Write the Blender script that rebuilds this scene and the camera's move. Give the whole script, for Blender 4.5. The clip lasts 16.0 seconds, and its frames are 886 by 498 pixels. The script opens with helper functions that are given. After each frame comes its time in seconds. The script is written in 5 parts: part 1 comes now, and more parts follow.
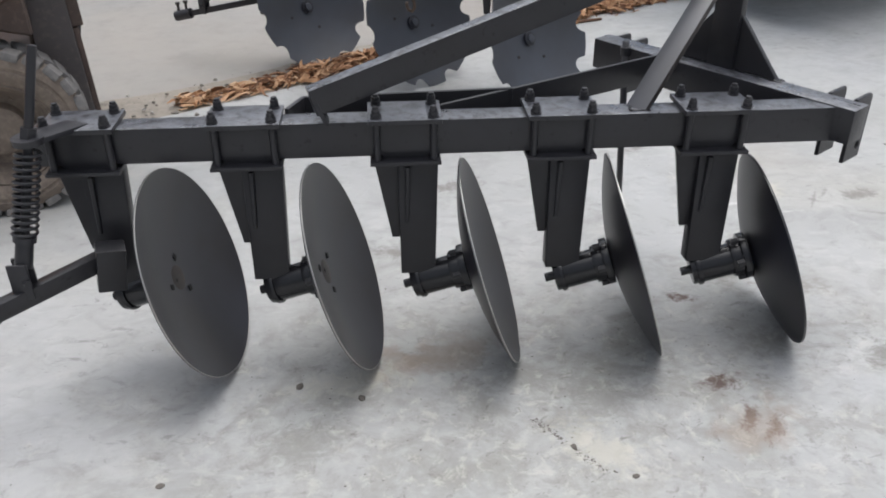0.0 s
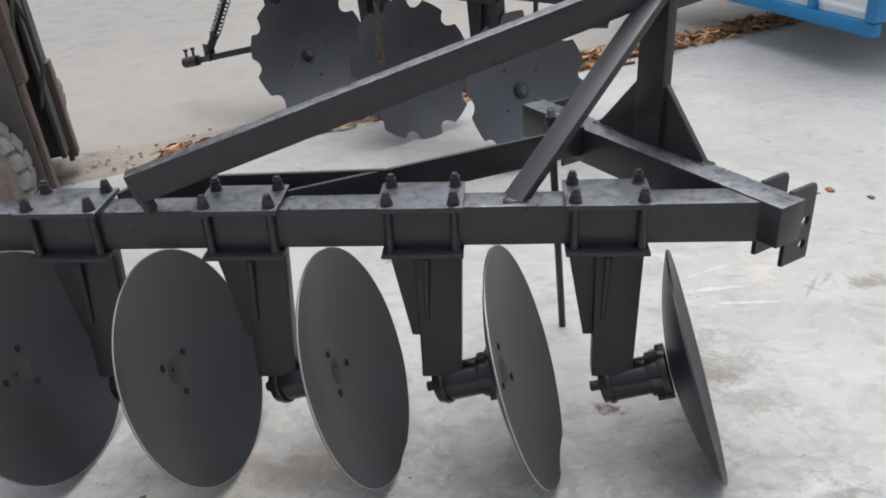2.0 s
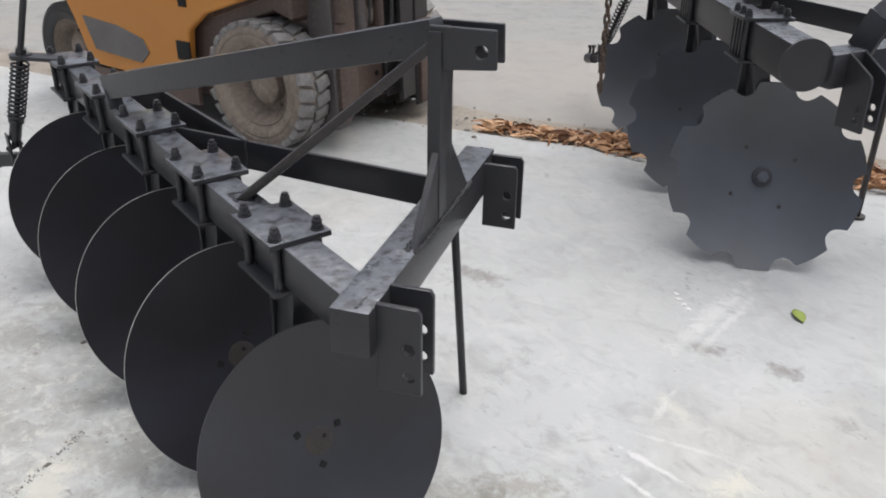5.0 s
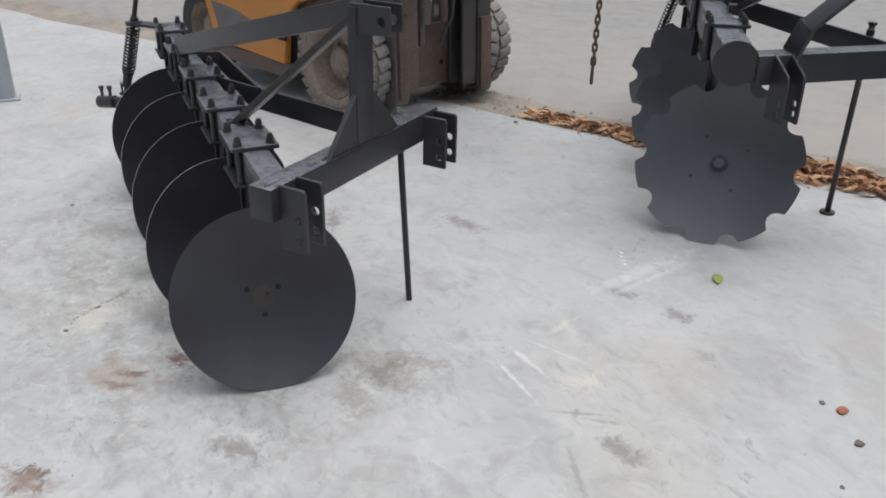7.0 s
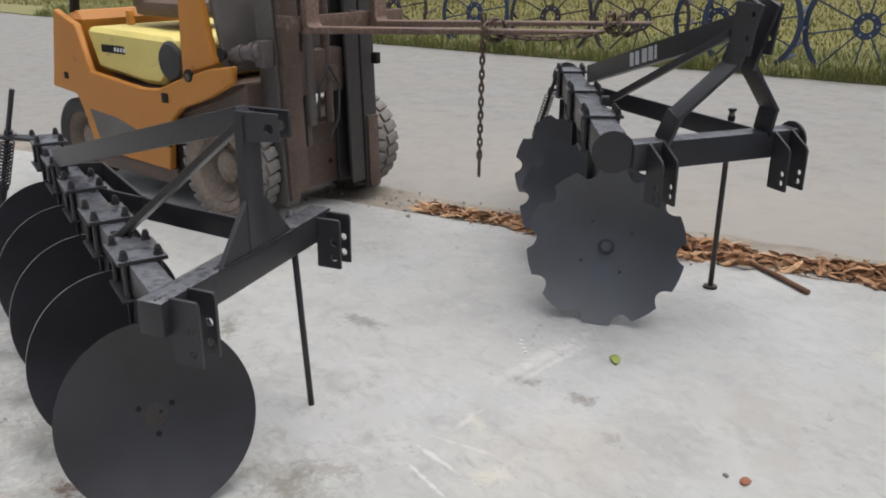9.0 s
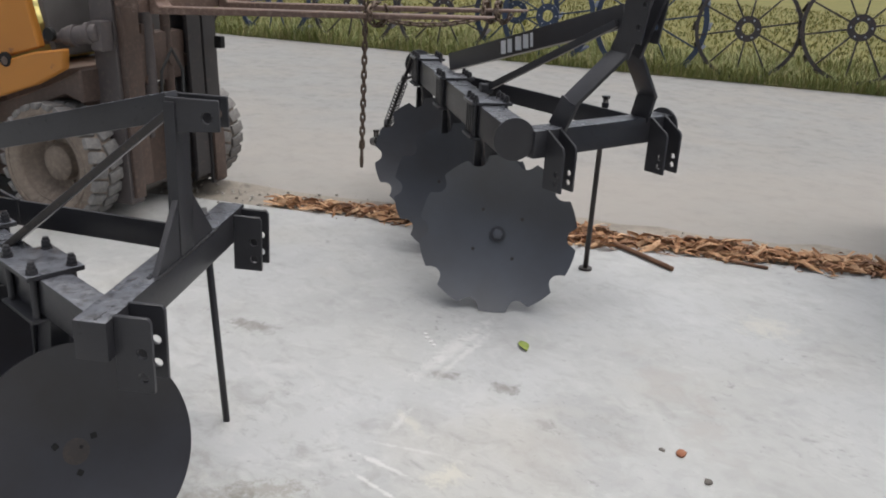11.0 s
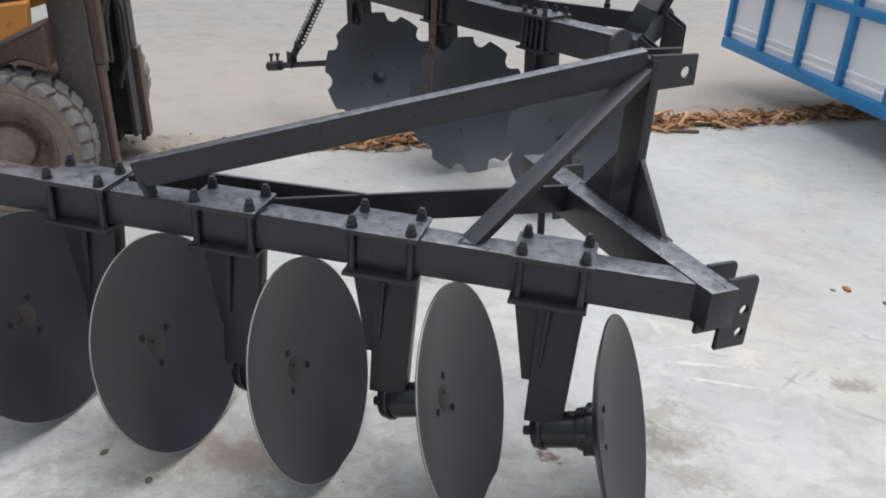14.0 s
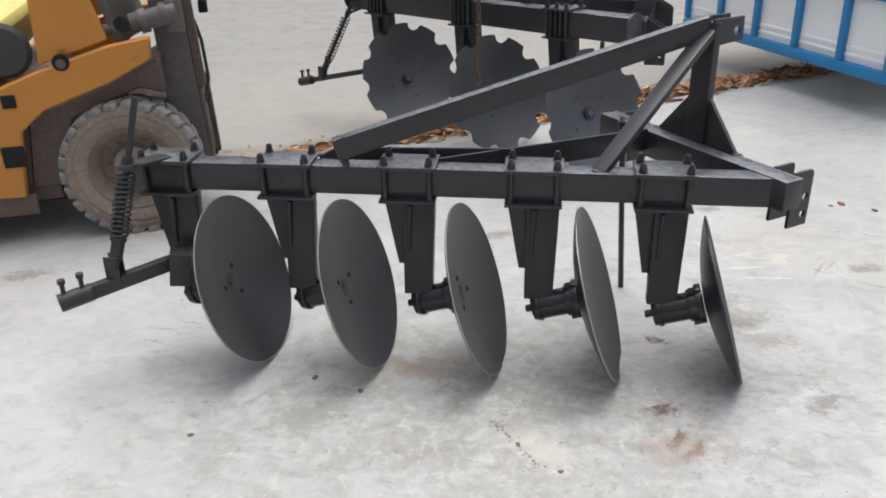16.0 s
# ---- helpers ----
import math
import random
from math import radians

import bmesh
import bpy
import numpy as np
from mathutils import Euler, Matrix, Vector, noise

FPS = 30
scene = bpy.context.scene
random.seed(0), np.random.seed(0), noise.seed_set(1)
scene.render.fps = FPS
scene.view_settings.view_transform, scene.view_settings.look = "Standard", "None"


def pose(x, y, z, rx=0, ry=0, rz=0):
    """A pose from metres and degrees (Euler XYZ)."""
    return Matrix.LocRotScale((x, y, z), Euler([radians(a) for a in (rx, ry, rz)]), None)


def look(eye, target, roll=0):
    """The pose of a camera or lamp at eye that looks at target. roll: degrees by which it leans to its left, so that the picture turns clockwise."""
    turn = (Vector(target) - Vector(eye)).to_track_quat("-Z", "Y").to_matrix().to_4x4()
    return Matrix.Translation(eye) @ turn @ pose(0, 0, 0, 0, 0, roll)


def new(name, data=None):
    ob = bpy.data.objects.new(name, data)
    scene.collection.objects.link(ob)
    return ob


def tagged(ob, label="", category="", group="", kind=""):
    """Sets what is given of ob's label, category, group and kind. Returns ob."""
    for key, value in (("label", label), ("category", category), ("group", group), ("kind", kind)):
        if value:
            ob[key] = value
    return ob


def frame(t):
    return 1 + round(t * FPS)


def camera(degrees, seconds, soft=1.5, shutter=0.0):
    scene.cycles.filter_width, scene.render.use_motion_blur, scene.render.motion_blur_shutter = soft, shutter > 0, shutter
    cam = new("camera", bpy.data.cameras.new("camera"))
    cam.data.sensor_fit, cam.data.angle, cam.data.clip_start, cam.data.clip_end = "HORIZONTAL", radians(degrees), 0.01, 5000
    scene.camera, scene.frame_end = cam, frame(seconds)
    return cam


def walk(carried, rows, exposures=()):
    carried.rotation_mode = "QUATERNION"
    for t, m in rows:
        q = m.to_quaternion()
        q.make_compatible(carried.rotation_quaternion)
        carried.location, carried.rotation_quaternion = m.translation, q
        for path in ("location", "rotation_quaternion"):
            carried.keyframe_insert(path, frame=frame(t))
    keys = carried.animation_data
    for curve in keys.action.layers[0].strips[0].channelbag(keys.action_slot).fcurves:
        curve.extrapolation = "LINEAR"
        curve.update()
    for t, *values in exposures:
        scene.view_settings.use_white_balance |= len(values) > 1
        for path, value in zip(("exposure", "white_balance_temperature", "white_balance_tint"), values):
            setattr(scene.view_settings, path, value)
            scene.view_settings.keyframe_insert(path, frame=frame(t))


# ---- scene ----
cam = camera(55.7, 16.0, soft=1.9)
PATH = [
    (0, (-0.203, 0.039, 1.549), (-0.092, 1.761, 0.539), -1.2),
    (0.5, (-0.071, 0.03, 1.565), (0.014, 1.759, 0.562), -1.5),
    (1, (0.103, 0.058, 1.558), (0.069, 1.806, 0.587), -2.2),
    (1.5, (0.245, 0.198, 1.528), (0.124, 1.944, 0.56), -3.2),
    (2, (0.455, 0.411, 1.533), (0.296, 2.166, 0.586), -3.9),
    (2.5, (0.797, 0.552, 1.522), (0.629, 2.311, 0.584), -4.1),
    (3, (1.103, 0.683, 1.518), (0.767, 2.42, 0.585), -3.4),
    (3.5, (1.42, 0.956, 1.521), (0.92, 2.665, 0.61), -2.1),
    (4, (1.773, 1.075, 1.499), (0.954, 2.657, 0.59), -2.0),
    (4.5, (2.036, 1.27, 1.467), (0.795, 2.546, 0.557), -3.0),
    (4.7, (2.104, 1.369, 1.477), (0.766, 2.551, 0.575), -1.6),
    (6.8, (3.153, 1.623, 1.568), (1.497, 2.301, 0.674), 0.4),
    (7, (3.191, 1.664, 1.57), (1.558, 2.415, 0.692), 1.0),
    (7.5, (3.186, 1.663, 1.59), (1.599, 2.583, 0.793), 0.0),
    (8, (3.185, 1.671, 1.601), (1.592, 2.643, 0.88), -0.4),
    (8.2, (3.183, 1.673, 1.603), (1.587, 2.654, 0.904), -0.2),
    (10.3, (3.104, 1.575, 1.556), (1.585, 2.69, 0.886), 3.7),
    (10.5, (3.016, 1.507, 1.559), (1.602, 2.757, 0.897), 3.9),
    (11, (2.77, 1.363, 1.543), (1.512, 2.759, 0.858), 3.0),
    (11.5, (2.453, 1.24, 1.561), (1.282, 2.699, 0.855), 3.1),
    (12, (2.104, 0.992, 1.541), (1.114, 2.571, 0.815), 4.9),
    (12.5, (1.738, 0.752, 1.55), (0.868, 2.366, 0.751), 5.0),
    (13, (1.388, 0.603, 1.582), (0.614, 2.244, 0.742), 5.6),
    (13.5, (1.066, 0.384, 1.596), (0.435, 2.071, 0.727), 3.8),
    (14, (0.788, 0.331, 1.607), (0.415, 2.085, 0.72), 3.0),
    (14.5, (0.545, 0.196, 1.589), (0.195, 1.945, 0.684), -2.2),
    (15, (0.422, 0.014, 1.587), (0.062, 1.758, 0.676), -3.9),
    (15.5, (0.423, -0.285, 1.628), (0.087, 1.471, 0.732), -3.2),
    (16, (0.296, -0.477, 1.673), (0.056, 1.315, 0.818), -1.8),
]
walk(cam, [(t, look(eye, target, roll)) for t, eye, target, roll in PATH], [(0, 0.22, 6180, 9), (1.5, 0.22, 6200, 9), (2, 0.34, 6250, 9), (2.5, 0.40, 6250, 9), (3, 0.42, 6250, 9), (3.5, 0.34, 6250, 9), (4.5, 0.40, 6250, 9), (7, 0.13, 6180, 9), (8, 0.14, 6400, 9), (11, 0.13, 6350, 9), (12.5, 0.17, 6250, 9), (13.5, 0.31, 6200, 9), (14.5, 0.36, 6250, 9), (16, 0.42, 6350, 9)])

# ---- world and light ----
world = bpy.data.worlds.new("overcast_sky")
scene.world = world
world.use_nodes = True
wn, wl = world.node_tree.nodes, world.node_tree.links
sky = wn.new("ShaderNodeTexSky")
sky.sky_type = "NISHITA"
sky.sun_disc = False
sky.sun_elevation, sky.sun_rotation = radians(78), radians(20)
sky.air_density, sky.dust_density, sky.ozone_density = 1.0, 10.0, 1.0
haze = wn.new("ShaderNodeHueSaturation")          # cloud takes most of the blue out
haze.inputs["Saturation"].default_value = 0.4
wl.new(sky.outputs["Color"], haze.inputs["Color"])
wl.new(haze.outputs["Color"], wn["Background"].inputs["Color"])
wn["Background"].inputs["Strength"].default_value = 0.15
sun_data = bpy.data.lights.new("sun", "SUN")
sun_data.energy, sun_data.angle, sun_data.color = 0.35, radians(90), (1.0, 0.97, 0.93)
sun = new("sun", sun_data)
# behind thin cloud, high over the road
sun.matrix_world = look((0.342 * 5, 0.940 * 5, 23.5), (0, 0, 0))


# ---- materials ----
def mat(name):
    m = bpy.data.materials.new(name)
    m.use_nodes = True
    return m, m.node_tree.nodes, m.node_tree.links, m.node_tree.nodes["Principled BSDF"]


def ramp(nodes, stops):
    r = nodes.new("ShaderNodeValToRGB")
    while len(r.color_ramp.elements) < len(stops):
        r.color_ramp.elements.new(0.5)
    for e, (p, c) in zip(r.color_ramp.elements, stops):
        e.position, e.color = p, (*c, 1)
    return r


def tex(nodes, links, kind, scale, coord="Object", detail=6, rough=0.6, stretch=None):
    co = nodes.new("ShaderNodeTexCoord")
    mp = nodes.new("ShaderNodeMapping")
    links.new(co.outputs[coord], mp.inputs["Vector"])
    if stretch:
        mp.inputs["Scale"].default_value = stretch
    n = nodes.new("ShaderNodeTex" + kind)
    n.inputs["Scale"].default_value = scale
    if kind == "Noise":
        n.inputs["Detail"].default_value, n.inputs["Roughness"].default_value = detail, rough
    links.new(mp.outputs["Vector"], n.inputs["Vector"])
    return n


def mixc(nodes, links, fac, a, b, mode="MIX"):
    m = nodes.new("ShaderNodeMix")
    m.data_type, m.blend_type = "RGBA", mode
    for socket, v in ((m.inputs["Factor"], fac), (m.inputs[6], a), (m.inputs[7], b)):
        if isinstance(v, (int, float)):
            socket.default_value = v
        elif isinstance(v, tuple):
            socket.default_value = (*v, 1)
        else:
            links.new(v, socket)
    return m.outputs[2]


def bump(nodes, links, bsdf, height, strength, distance=0.01):
    b = nodes.new("ShaderNodeBump")
    b.inputs["Strength"].default_value, b.inputs["Distance"].default_value = strength, distance
    links.new(height, b.inputs["Height"])
    links.new(b.outputs["Normal"], bsdf.inputs["Normal"])


def worn(name, base, dark, wear, rough=(0.35, 0.6), scale=9.0, metal=0.0, wear_at=(0.62, 0.75), bump_s=0.15, spec=0.5, coat=0.0):
    """Paint or metal: two tones in broad patches, flecks of wear, fine relief."""
    m, n, l, b = mat(name)
    big = tex(n, l, "Noise", scale * 0.35, detail=5)
    fine = tex(n, l, "Noise", scale * 5, detail=8, rough=0.7)
    tone = ramp(n, [(0.3, dark), (0.7, base)])
    l.new(big.outputs["Fac"], tone.inputs["Fac"])
    fleck = ramp(n, [(wear_at[0], (0, 0, 0)), (wear_at[1], (1, 1, 1))])
    l.new(fine.outputs["Fac"], fleck.inputs["Fac"])
    l.new(mixc(n, l, fleck.outputs["Color"], tone.outputs["Color"], wear), b.inputs["Base Color"])
    rr = n.new("ShaderNodeMapRange")
    rr.inputs["To Min"].default_value, rr.inputs["To Max"].default_value = rough
    l.new(big.outputs["Fac"], rr.inputs["Value"])
    l.new(rr.outputs["Result"], b.inputs["Roughness"])
    b.inputs["Metallic"].default_value = metal
    b.inputs["Specular IOR Level"].default_value = spec
    b.inputs["Coat Weight"].default_value, b.inputs["Coat Roughness"].default_value = coat, 0.16
    bump(n, l, b, fine.outputs["Fac"], bump_s, 0.003)
    return m


BLACK = worn("black_paint", (0.038, 0.038, 0.043), (0.027, 0.026, 0.029), (0.05, 0.048, 0.048), (0.26, 0.46), 11, spec=0.38)
GLOSS = worn("fresh_gloss_black_paint", (0.022, 0.022, 0.025), (0.014, 0.014, 0.016), (0.025, 0.025, 0.025), (0.10, 0.26), 11)
BLACK_TOP = worn("brushed_on_black_paint", (0.036, 0.036, 0.041), (0.025, 0.024, 0.027), (0.014, 0.014, 0.016), (0.22, 0.42), 9, wear_at=(0.60, 0.65), bump_s=0.25, spec=0.42)
# The blue in both disc tones stands in for the sky's reflected colour.
DISC = worn("black_disc_paint", (0.022, 0.023, 0.032), (0.011, 0.009, 0.010), (0.024, 0.022, 0.025), (0.34, 0.46), 9, bump_s=0.03, spec=0.65)
DISC_GREY = worn("black_paint_sky_tint", (0.051, 0.058, 0.077), (0.033, 0.031, 0.034), (0.052, 0.053, 0.061), (0.34, 0.46), 6, bump_s=0.03, spec=0.9)


def wet_paint(name):
    """Gloss paint laid on thick, with runs and dimples; the sky's sheen is put into the pale streaks' colour."""
    m, n, l, b = mat(name)
    patch = tex(n, l, "Noise", 5.0, detail=4)
    run = tex(n, l, "Noise", 46, detail=7, rough=0.66, stretch=(1, 0.8, 1))
    run.inputs["Distortion"].default_value = 0.3
    pit = tex(n, l, "Noise", 150, detail=3)
    # Pale streaks paint in the sky's reflection; dark ones show the black paint.
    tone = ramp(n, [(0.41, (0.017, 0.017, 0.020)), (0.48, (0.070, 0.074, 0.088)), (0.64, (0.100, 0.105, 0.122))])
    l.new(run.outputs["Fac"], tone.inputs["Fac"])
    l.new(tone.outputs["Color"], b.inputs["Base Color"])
    rr = ramp(n, [(0.42, (0.24, 0.24, 0.24)), (0.62, (0.42, 0.42, 0.42))])
    l.new(patch.outputs["Fac"], rr.inputs["Fac"])
    l.new(rr.outputs["Color"], b.inputs["Roughness"])
    where = ramp(n, [(0.40, (0.08, 0.08, 0.08)), (0.62, (1, 1, 1))])
    l.new(tex(n, l, "Noise", 7.0, detail=3).outputs["Fac"], where.inputs["Fac"])
    lump = n.new("ShaderNodeMath")
    lump.operation = "MULTIPLY_ADD"
    l.new(pit.outputs["Fac"], lump.inputs[0])
    lump.inputs[1].default_value = 0.25
    l.new(run.outputs["Fac"], lump.inputs[2])
    deep = n.new("ShaderNodeMath")
    deep.operation = "MULTIPLY"
    l.new(lump.outputs[0], deep.inputs[0])
    l.new(where.outputs["Color"], deep.inputs[1])
    b.inputs["Specular IOR Level"].default_value = 0.8
    b.inputs["Coat Weight"].default_value, b.inputs["Coat Roughness"].default_value = 0.6, 0.22
    bump(n, l, b, deep.outputs[0], 0.8, 0.006)
    l.new(b.inputs["Normal"].links[0].from_socket, b.inputs["Coat Normal"])
    return m


SKY_SHEEN = wet_paint("thick_black_paint_sky_sheen")
# For black parts, and for shade painted where holes would be open.
NEAR_BLACK = worn("near_black", (0.006, 0.006, 0.006), (0.004, 0.004, 0.004), (0.01, 0.01, 0.01), (0.7, 0.9))
STEEL = worn("bare_steel_edge", (0.55, 0.54, 0.52), (0.38, 0.37, 0.35), (0.25, 0.2, 0.16), (0.35, 0.55), 20, metal=0.6)
BROWNED = worn("rust_browned_black_paint", (0.038, 0.031, 0.029), (0.024, 0.021, 0.020), (0.060, 0.044, 0.036), (0.40, 0.6), 12, wear_at=(0.5, 0.7))
ORANGE = worn("orange_paint", (0.55, 0.230, 0.034), (0.45, 0.178, 0.028), (0.22, 0.10, 0.05), (0.40, 0.60), 2.0, wear_at=(0.64, 0.72), bump_s=0.2)
YELLOW = worn("pale_yellow_paint", (0.74, 0.64, 0.22), (0.64, 0.54, 0.17), (0.3, 0.23, 0.10), (0.45, 0.65), 6, wear_at=(0.60, 0.74))
GRIME = worn("greasy_brown_steel", (0.125, 0.086, 0.070), (0.070, 0.050, 0.043), (0.165, 0.112, 0.088), (0.40, 0.7), 8, wear_at=(0.5, 0.75), bump_s=0.3)
MASTPAINT = worn("dusty_dark_mast_paint", (0.125, 0.108, 0.106), (0.08, 0.070, 0.070), (0.17, 0.14, 0.125), (0.4, 0.65), 7, wear_at=(0.52, 0.75), bump_s=0.25)
DARKMAST = worn("dark_greasy_mast_paint", (0.050, 0.046, 0.047), (0.034, 0.031, 0.032), (0.085, 0.066, 0.06), (0.4, 0.6), 6, wear_at=(0.55, 0.75), bump_s=0.2)
GREYPAINT = worn("grey_panel_paint", (0.15, 0.14, 0.135), (0.09, 0.08, 0.075), (0.1, 0.08, 0.07), (0.5, 0.7), 7)
RUST = worn("brown_rusted_steel", (0.155, 0.095, 0.072), (0.095, 0.062, 0.05), (0.24, 0.17, 0.135), (0.5, 0.75), 9, wear_at=(0.5, 0.7), bump_s=0.3)
CHAINMAT = worn("dull_rusty_chain", (0.15, 0.105, 0.075), (0.07, 0.05, 0.04), (0.24, 0.18, 0.14), (0.4, 0.6), 25, metal=0.5)
RUBBER = worn("dusty_tyre_rubber", (0.22, 0.21, 0.205), (0.13, 0.125, 0.12), (0.29, 0.27, 0.25), (0.75, 0.92), 10, wear_at=(0.45, 0.75), bump_s=0.5)
SIDEWALL = worn("muddy_tyre_sidewall", (0.25, 0.20, 0.16), (0.15, 0.12, 0.10), (0.31, 0.26, 0.21), (0.8, 0.95), 7, wear_at=(0.45, 0.75), bump_s=0.3)
DARKRUBBER = worn("dark_tyre_rubber", (0.06, 0.06, 0.06), (0.035, 0.035, 0.035), (0.1, 0.1, 0.1), (0.7, 0.9), 10)
BLUE = worn("bright_blue_paint", (0.022, 0.235, 0.52), (0.016, 0.185, 0.43), (0.10, 0.19, 0.26), (0.3, 0.5), 7, wear_at=(0.66, 0.8))
WHITE = worn("white_sheet_metal", (0.90, 0.91, 0.92), (0.84, 0.86, 0.88), (0.5, 0.51, 0.51), (0.35, 0.55), 5, wear_at=(0.7, 0.85), bump_s=0.05)
LETTER = worn("white_stencil_paint", (0.75, 0.76, 0.78), (0.62, 0.63, 0.66), (0.4, 0.4, 0.4), (0.5, 0.7), 30)
NAVY = worn("navy_blue_wheel_paint", (0.036, 0.055, 0.105), (0.026, 0.04, 0.075), (0.10, 0.085, 0.085), (0.45, 0.7), 8)
DARKWHEEL = worn("dark_rusty_wheel_paint", (0.045, 0.042, 0.045), (0.028, 0.026, 0.03), (0.11, 0.06, 0.045), (0.5, 0.75), 9, wear_at=(0.52, 0.7))
GALV = worn("galvanised_pole_steel", (0.42, 0.45, 0.48), (0.34, 0.37, 0.40), (0.5, 0.5, 0.5), (0.4, 0.6), 7, metal=0.5)
STONE = worn("small_stone", (0.30, 0.12, 0.06), (0.22, 0.08, 0.04), (0.4, 0.25, 0.15), (0.7, 0.9), 60)
CHIP = worn("dark_chip", (0.14, 0.125, 0.11), (0.09, 0.08, 0.07), (0.2, 0.18, 0.15), (0.7, 0.9), 60)
LEAF = worn("green_fallen_leaf", (0.29, 0.33, 0.07), (0.18, 0.24, 0.05), (0.38, 0.34, 0.12), (0.5, 0.65), 60)
PAPER = worn("white_litter", (0.60, 0.60, 0.59), (0.48, 0.48, 0.48), (0.65, 0.65, 0.65), (0.6, 0.8), 60)
TWIG = worn("brown_stick", (0.17, 0.085, 0.045), (0.10, 0.05, 0.03), (0.3, 0.2, 0.13), (0.7, 0.9), 30)


class Patches:
    """Nodes for blotchy ground: clouds of noise, bands cut out of them, and blots with ragged rims."""

    def __init__(self, name):
        self.m, self.n, self.l, self.b = mat(name)

    def band(self, src, lo, hi, top):
        r = ramp(self.n, [(lo, (0, 0, 0)), (hi, (top, top, top))])
        self.l.new(src, r.inputs["Fac"])
        return r.outputs["Color"]

    def cloud(self, scale, detail=8, rough=0.6, twist=0.4, stretch=None, turn_z=0):
        t = tex(self.n, self.l, "Noise", scale, detail=detail, rough=rough, stretch=stretch)
        t.inputs["Distortion"].default_value = twist
        t.inputs["Vector"].links[0].from_node.inputs["Rotation"].default_value = (0, 0, radians(turn_z))
        return t.outputs["Fac"]

    def math(self, op, x, y, z=None):
        k = self.n.new("ShaderNodeMath")
        k.operation = op
        for socket, v in zip(k.inputs, (x, y, z)):
            if isinstance(v, float):
                socket.default_value = v
            elif v is not None:
                self.l.new(v, socket)
        return k.outputs[0]

    def mix(self, fac, a, c):
        return mixc(self.n, self.l, fac, a, c)

    def inside(self, x, y, rx, ry, turn_z, ragged, k=4.6, soft=0.8):
        """One within an oval whose rim follows the noise, nought outside it."""
        co = self.n.new("ShaderNodeTexCoord")
        mp = self.n.new("ShaderNodeMapping")
        mp.vector_type = "TEXTURE"
        mp.inputs["Location"].default_value, mp.inputs["Rotation"].default_value, mp.inputs["Scale"].default_value = (x, y, 0), (0, 0, radians(turn_z)), (rx, ry, 1)
        self.l.new(co.outputs["Object"], mp.inputs["Vector"])
        d = self.n.new("ShaderNodeVectorMath")
        d.operation = "LENGTH"
        self.l.new(mp.outputs["Vector"], d.inputs[0])
        f = self.n.new("ShaderNodeMapRange")
        f.inputs["From Min"].default_value, f.inputs["From Max"].default_value = 1 - soft + k * 0.5, 1 + k * 0.5
        f.inputs["To Min"].default_value, f.inputs["To Max"].default_value = 1.0, 0.0
        self.l.new(self.math("MULTIPLY_ADD", ragged, float(k), d.outputs["Value"]), f.inputs["Value"])
        return f.outputs["Result"]

    def blob(self, col, tone, ragged, x, y, rx, ry, turn_z, amount):
        return self.mix(self.math("MULTIPLY", self.inside(x, y, rx, ry, turn_z, ragged), float(amount)), col, tone)

    def finish(self, col, patch, grain, relief, rough):
        self.l.new(col, self.b.inputs["Base Color"])
        rr = self.n.new("ShaderNodeMapRange")
        rr.inputs["To Min"].default_value, rr.inputs["To Max"].default_value = rough
        self.l.new(patch, rr.inputs["Value"])
        self.l.new(rr.outputs["Result"], self.b.inputs["Roughness"])
        self.b.inputs["Specular IOR Level"].default_value = 0.35
        bump(self.n, self.l, self.b, self.math("ADD", patch, grain), relief, 0.007)
        return self.m


def concrete(name, light, grey, warm, spot=0.7, relief=0.3, dust=None):
    """Rough ground: pale base with cool grey clouds, warm patches and clusters of grime spots,
    and a strip of dust (x, y, half length, half width, turn, colour)."""
    P = Patches(name)
    mid_n = P.cloud(5.0, 11, 0.74, 0.15)
    col = P.mix(P.band(P.cloud(1.1, 6, 0.55), 0.40, 0.60, 1.0), light, warm)
    col = P.mix(P.band(P.cloud(2.3, 11, 0.70, 0.15), 0.46, 0.64, 0.85), col, grey)
    col = P.mix(P.band(mid_n, 0.51, 0.68, 0.85), col, tuple(v * 0.80 for v in grey))
    col = P.mix(P.band(P.cloud(6.5, 11, 0.76, 0.15), 0.54, 0.68, 0.8), col, tuple(min(1, v * 1.13) for v in light))
    where = P.band(P.cloud(1.7, 5, 0.6, 0.3), 0.44, 0.62, 1.0)
    col = P.mix(P.math("MULTIPLY", P.band(P.cloud(13, 9, 0.72, 0.5), 0.55, 0.63, spot), where), col, tuple(v * 0.62 for v in grey))
    col = P.mix(P.band(P.cloud(34, 6, 0.65), 0.645, 0.70, spot * 0.8), col, tuple(v * 0.40 for v in grey))
    if dust:
        col = P.mix(P.math("MULTIPLY", P.inside(*dust[:5], P.cloud(0.9, 6), 1.6, 0.9), 0.75), col, dust[5])
    return P.finish(col, mid_n, P.cloud(55, 7, 0.72), relief, (0.5, 0.85))


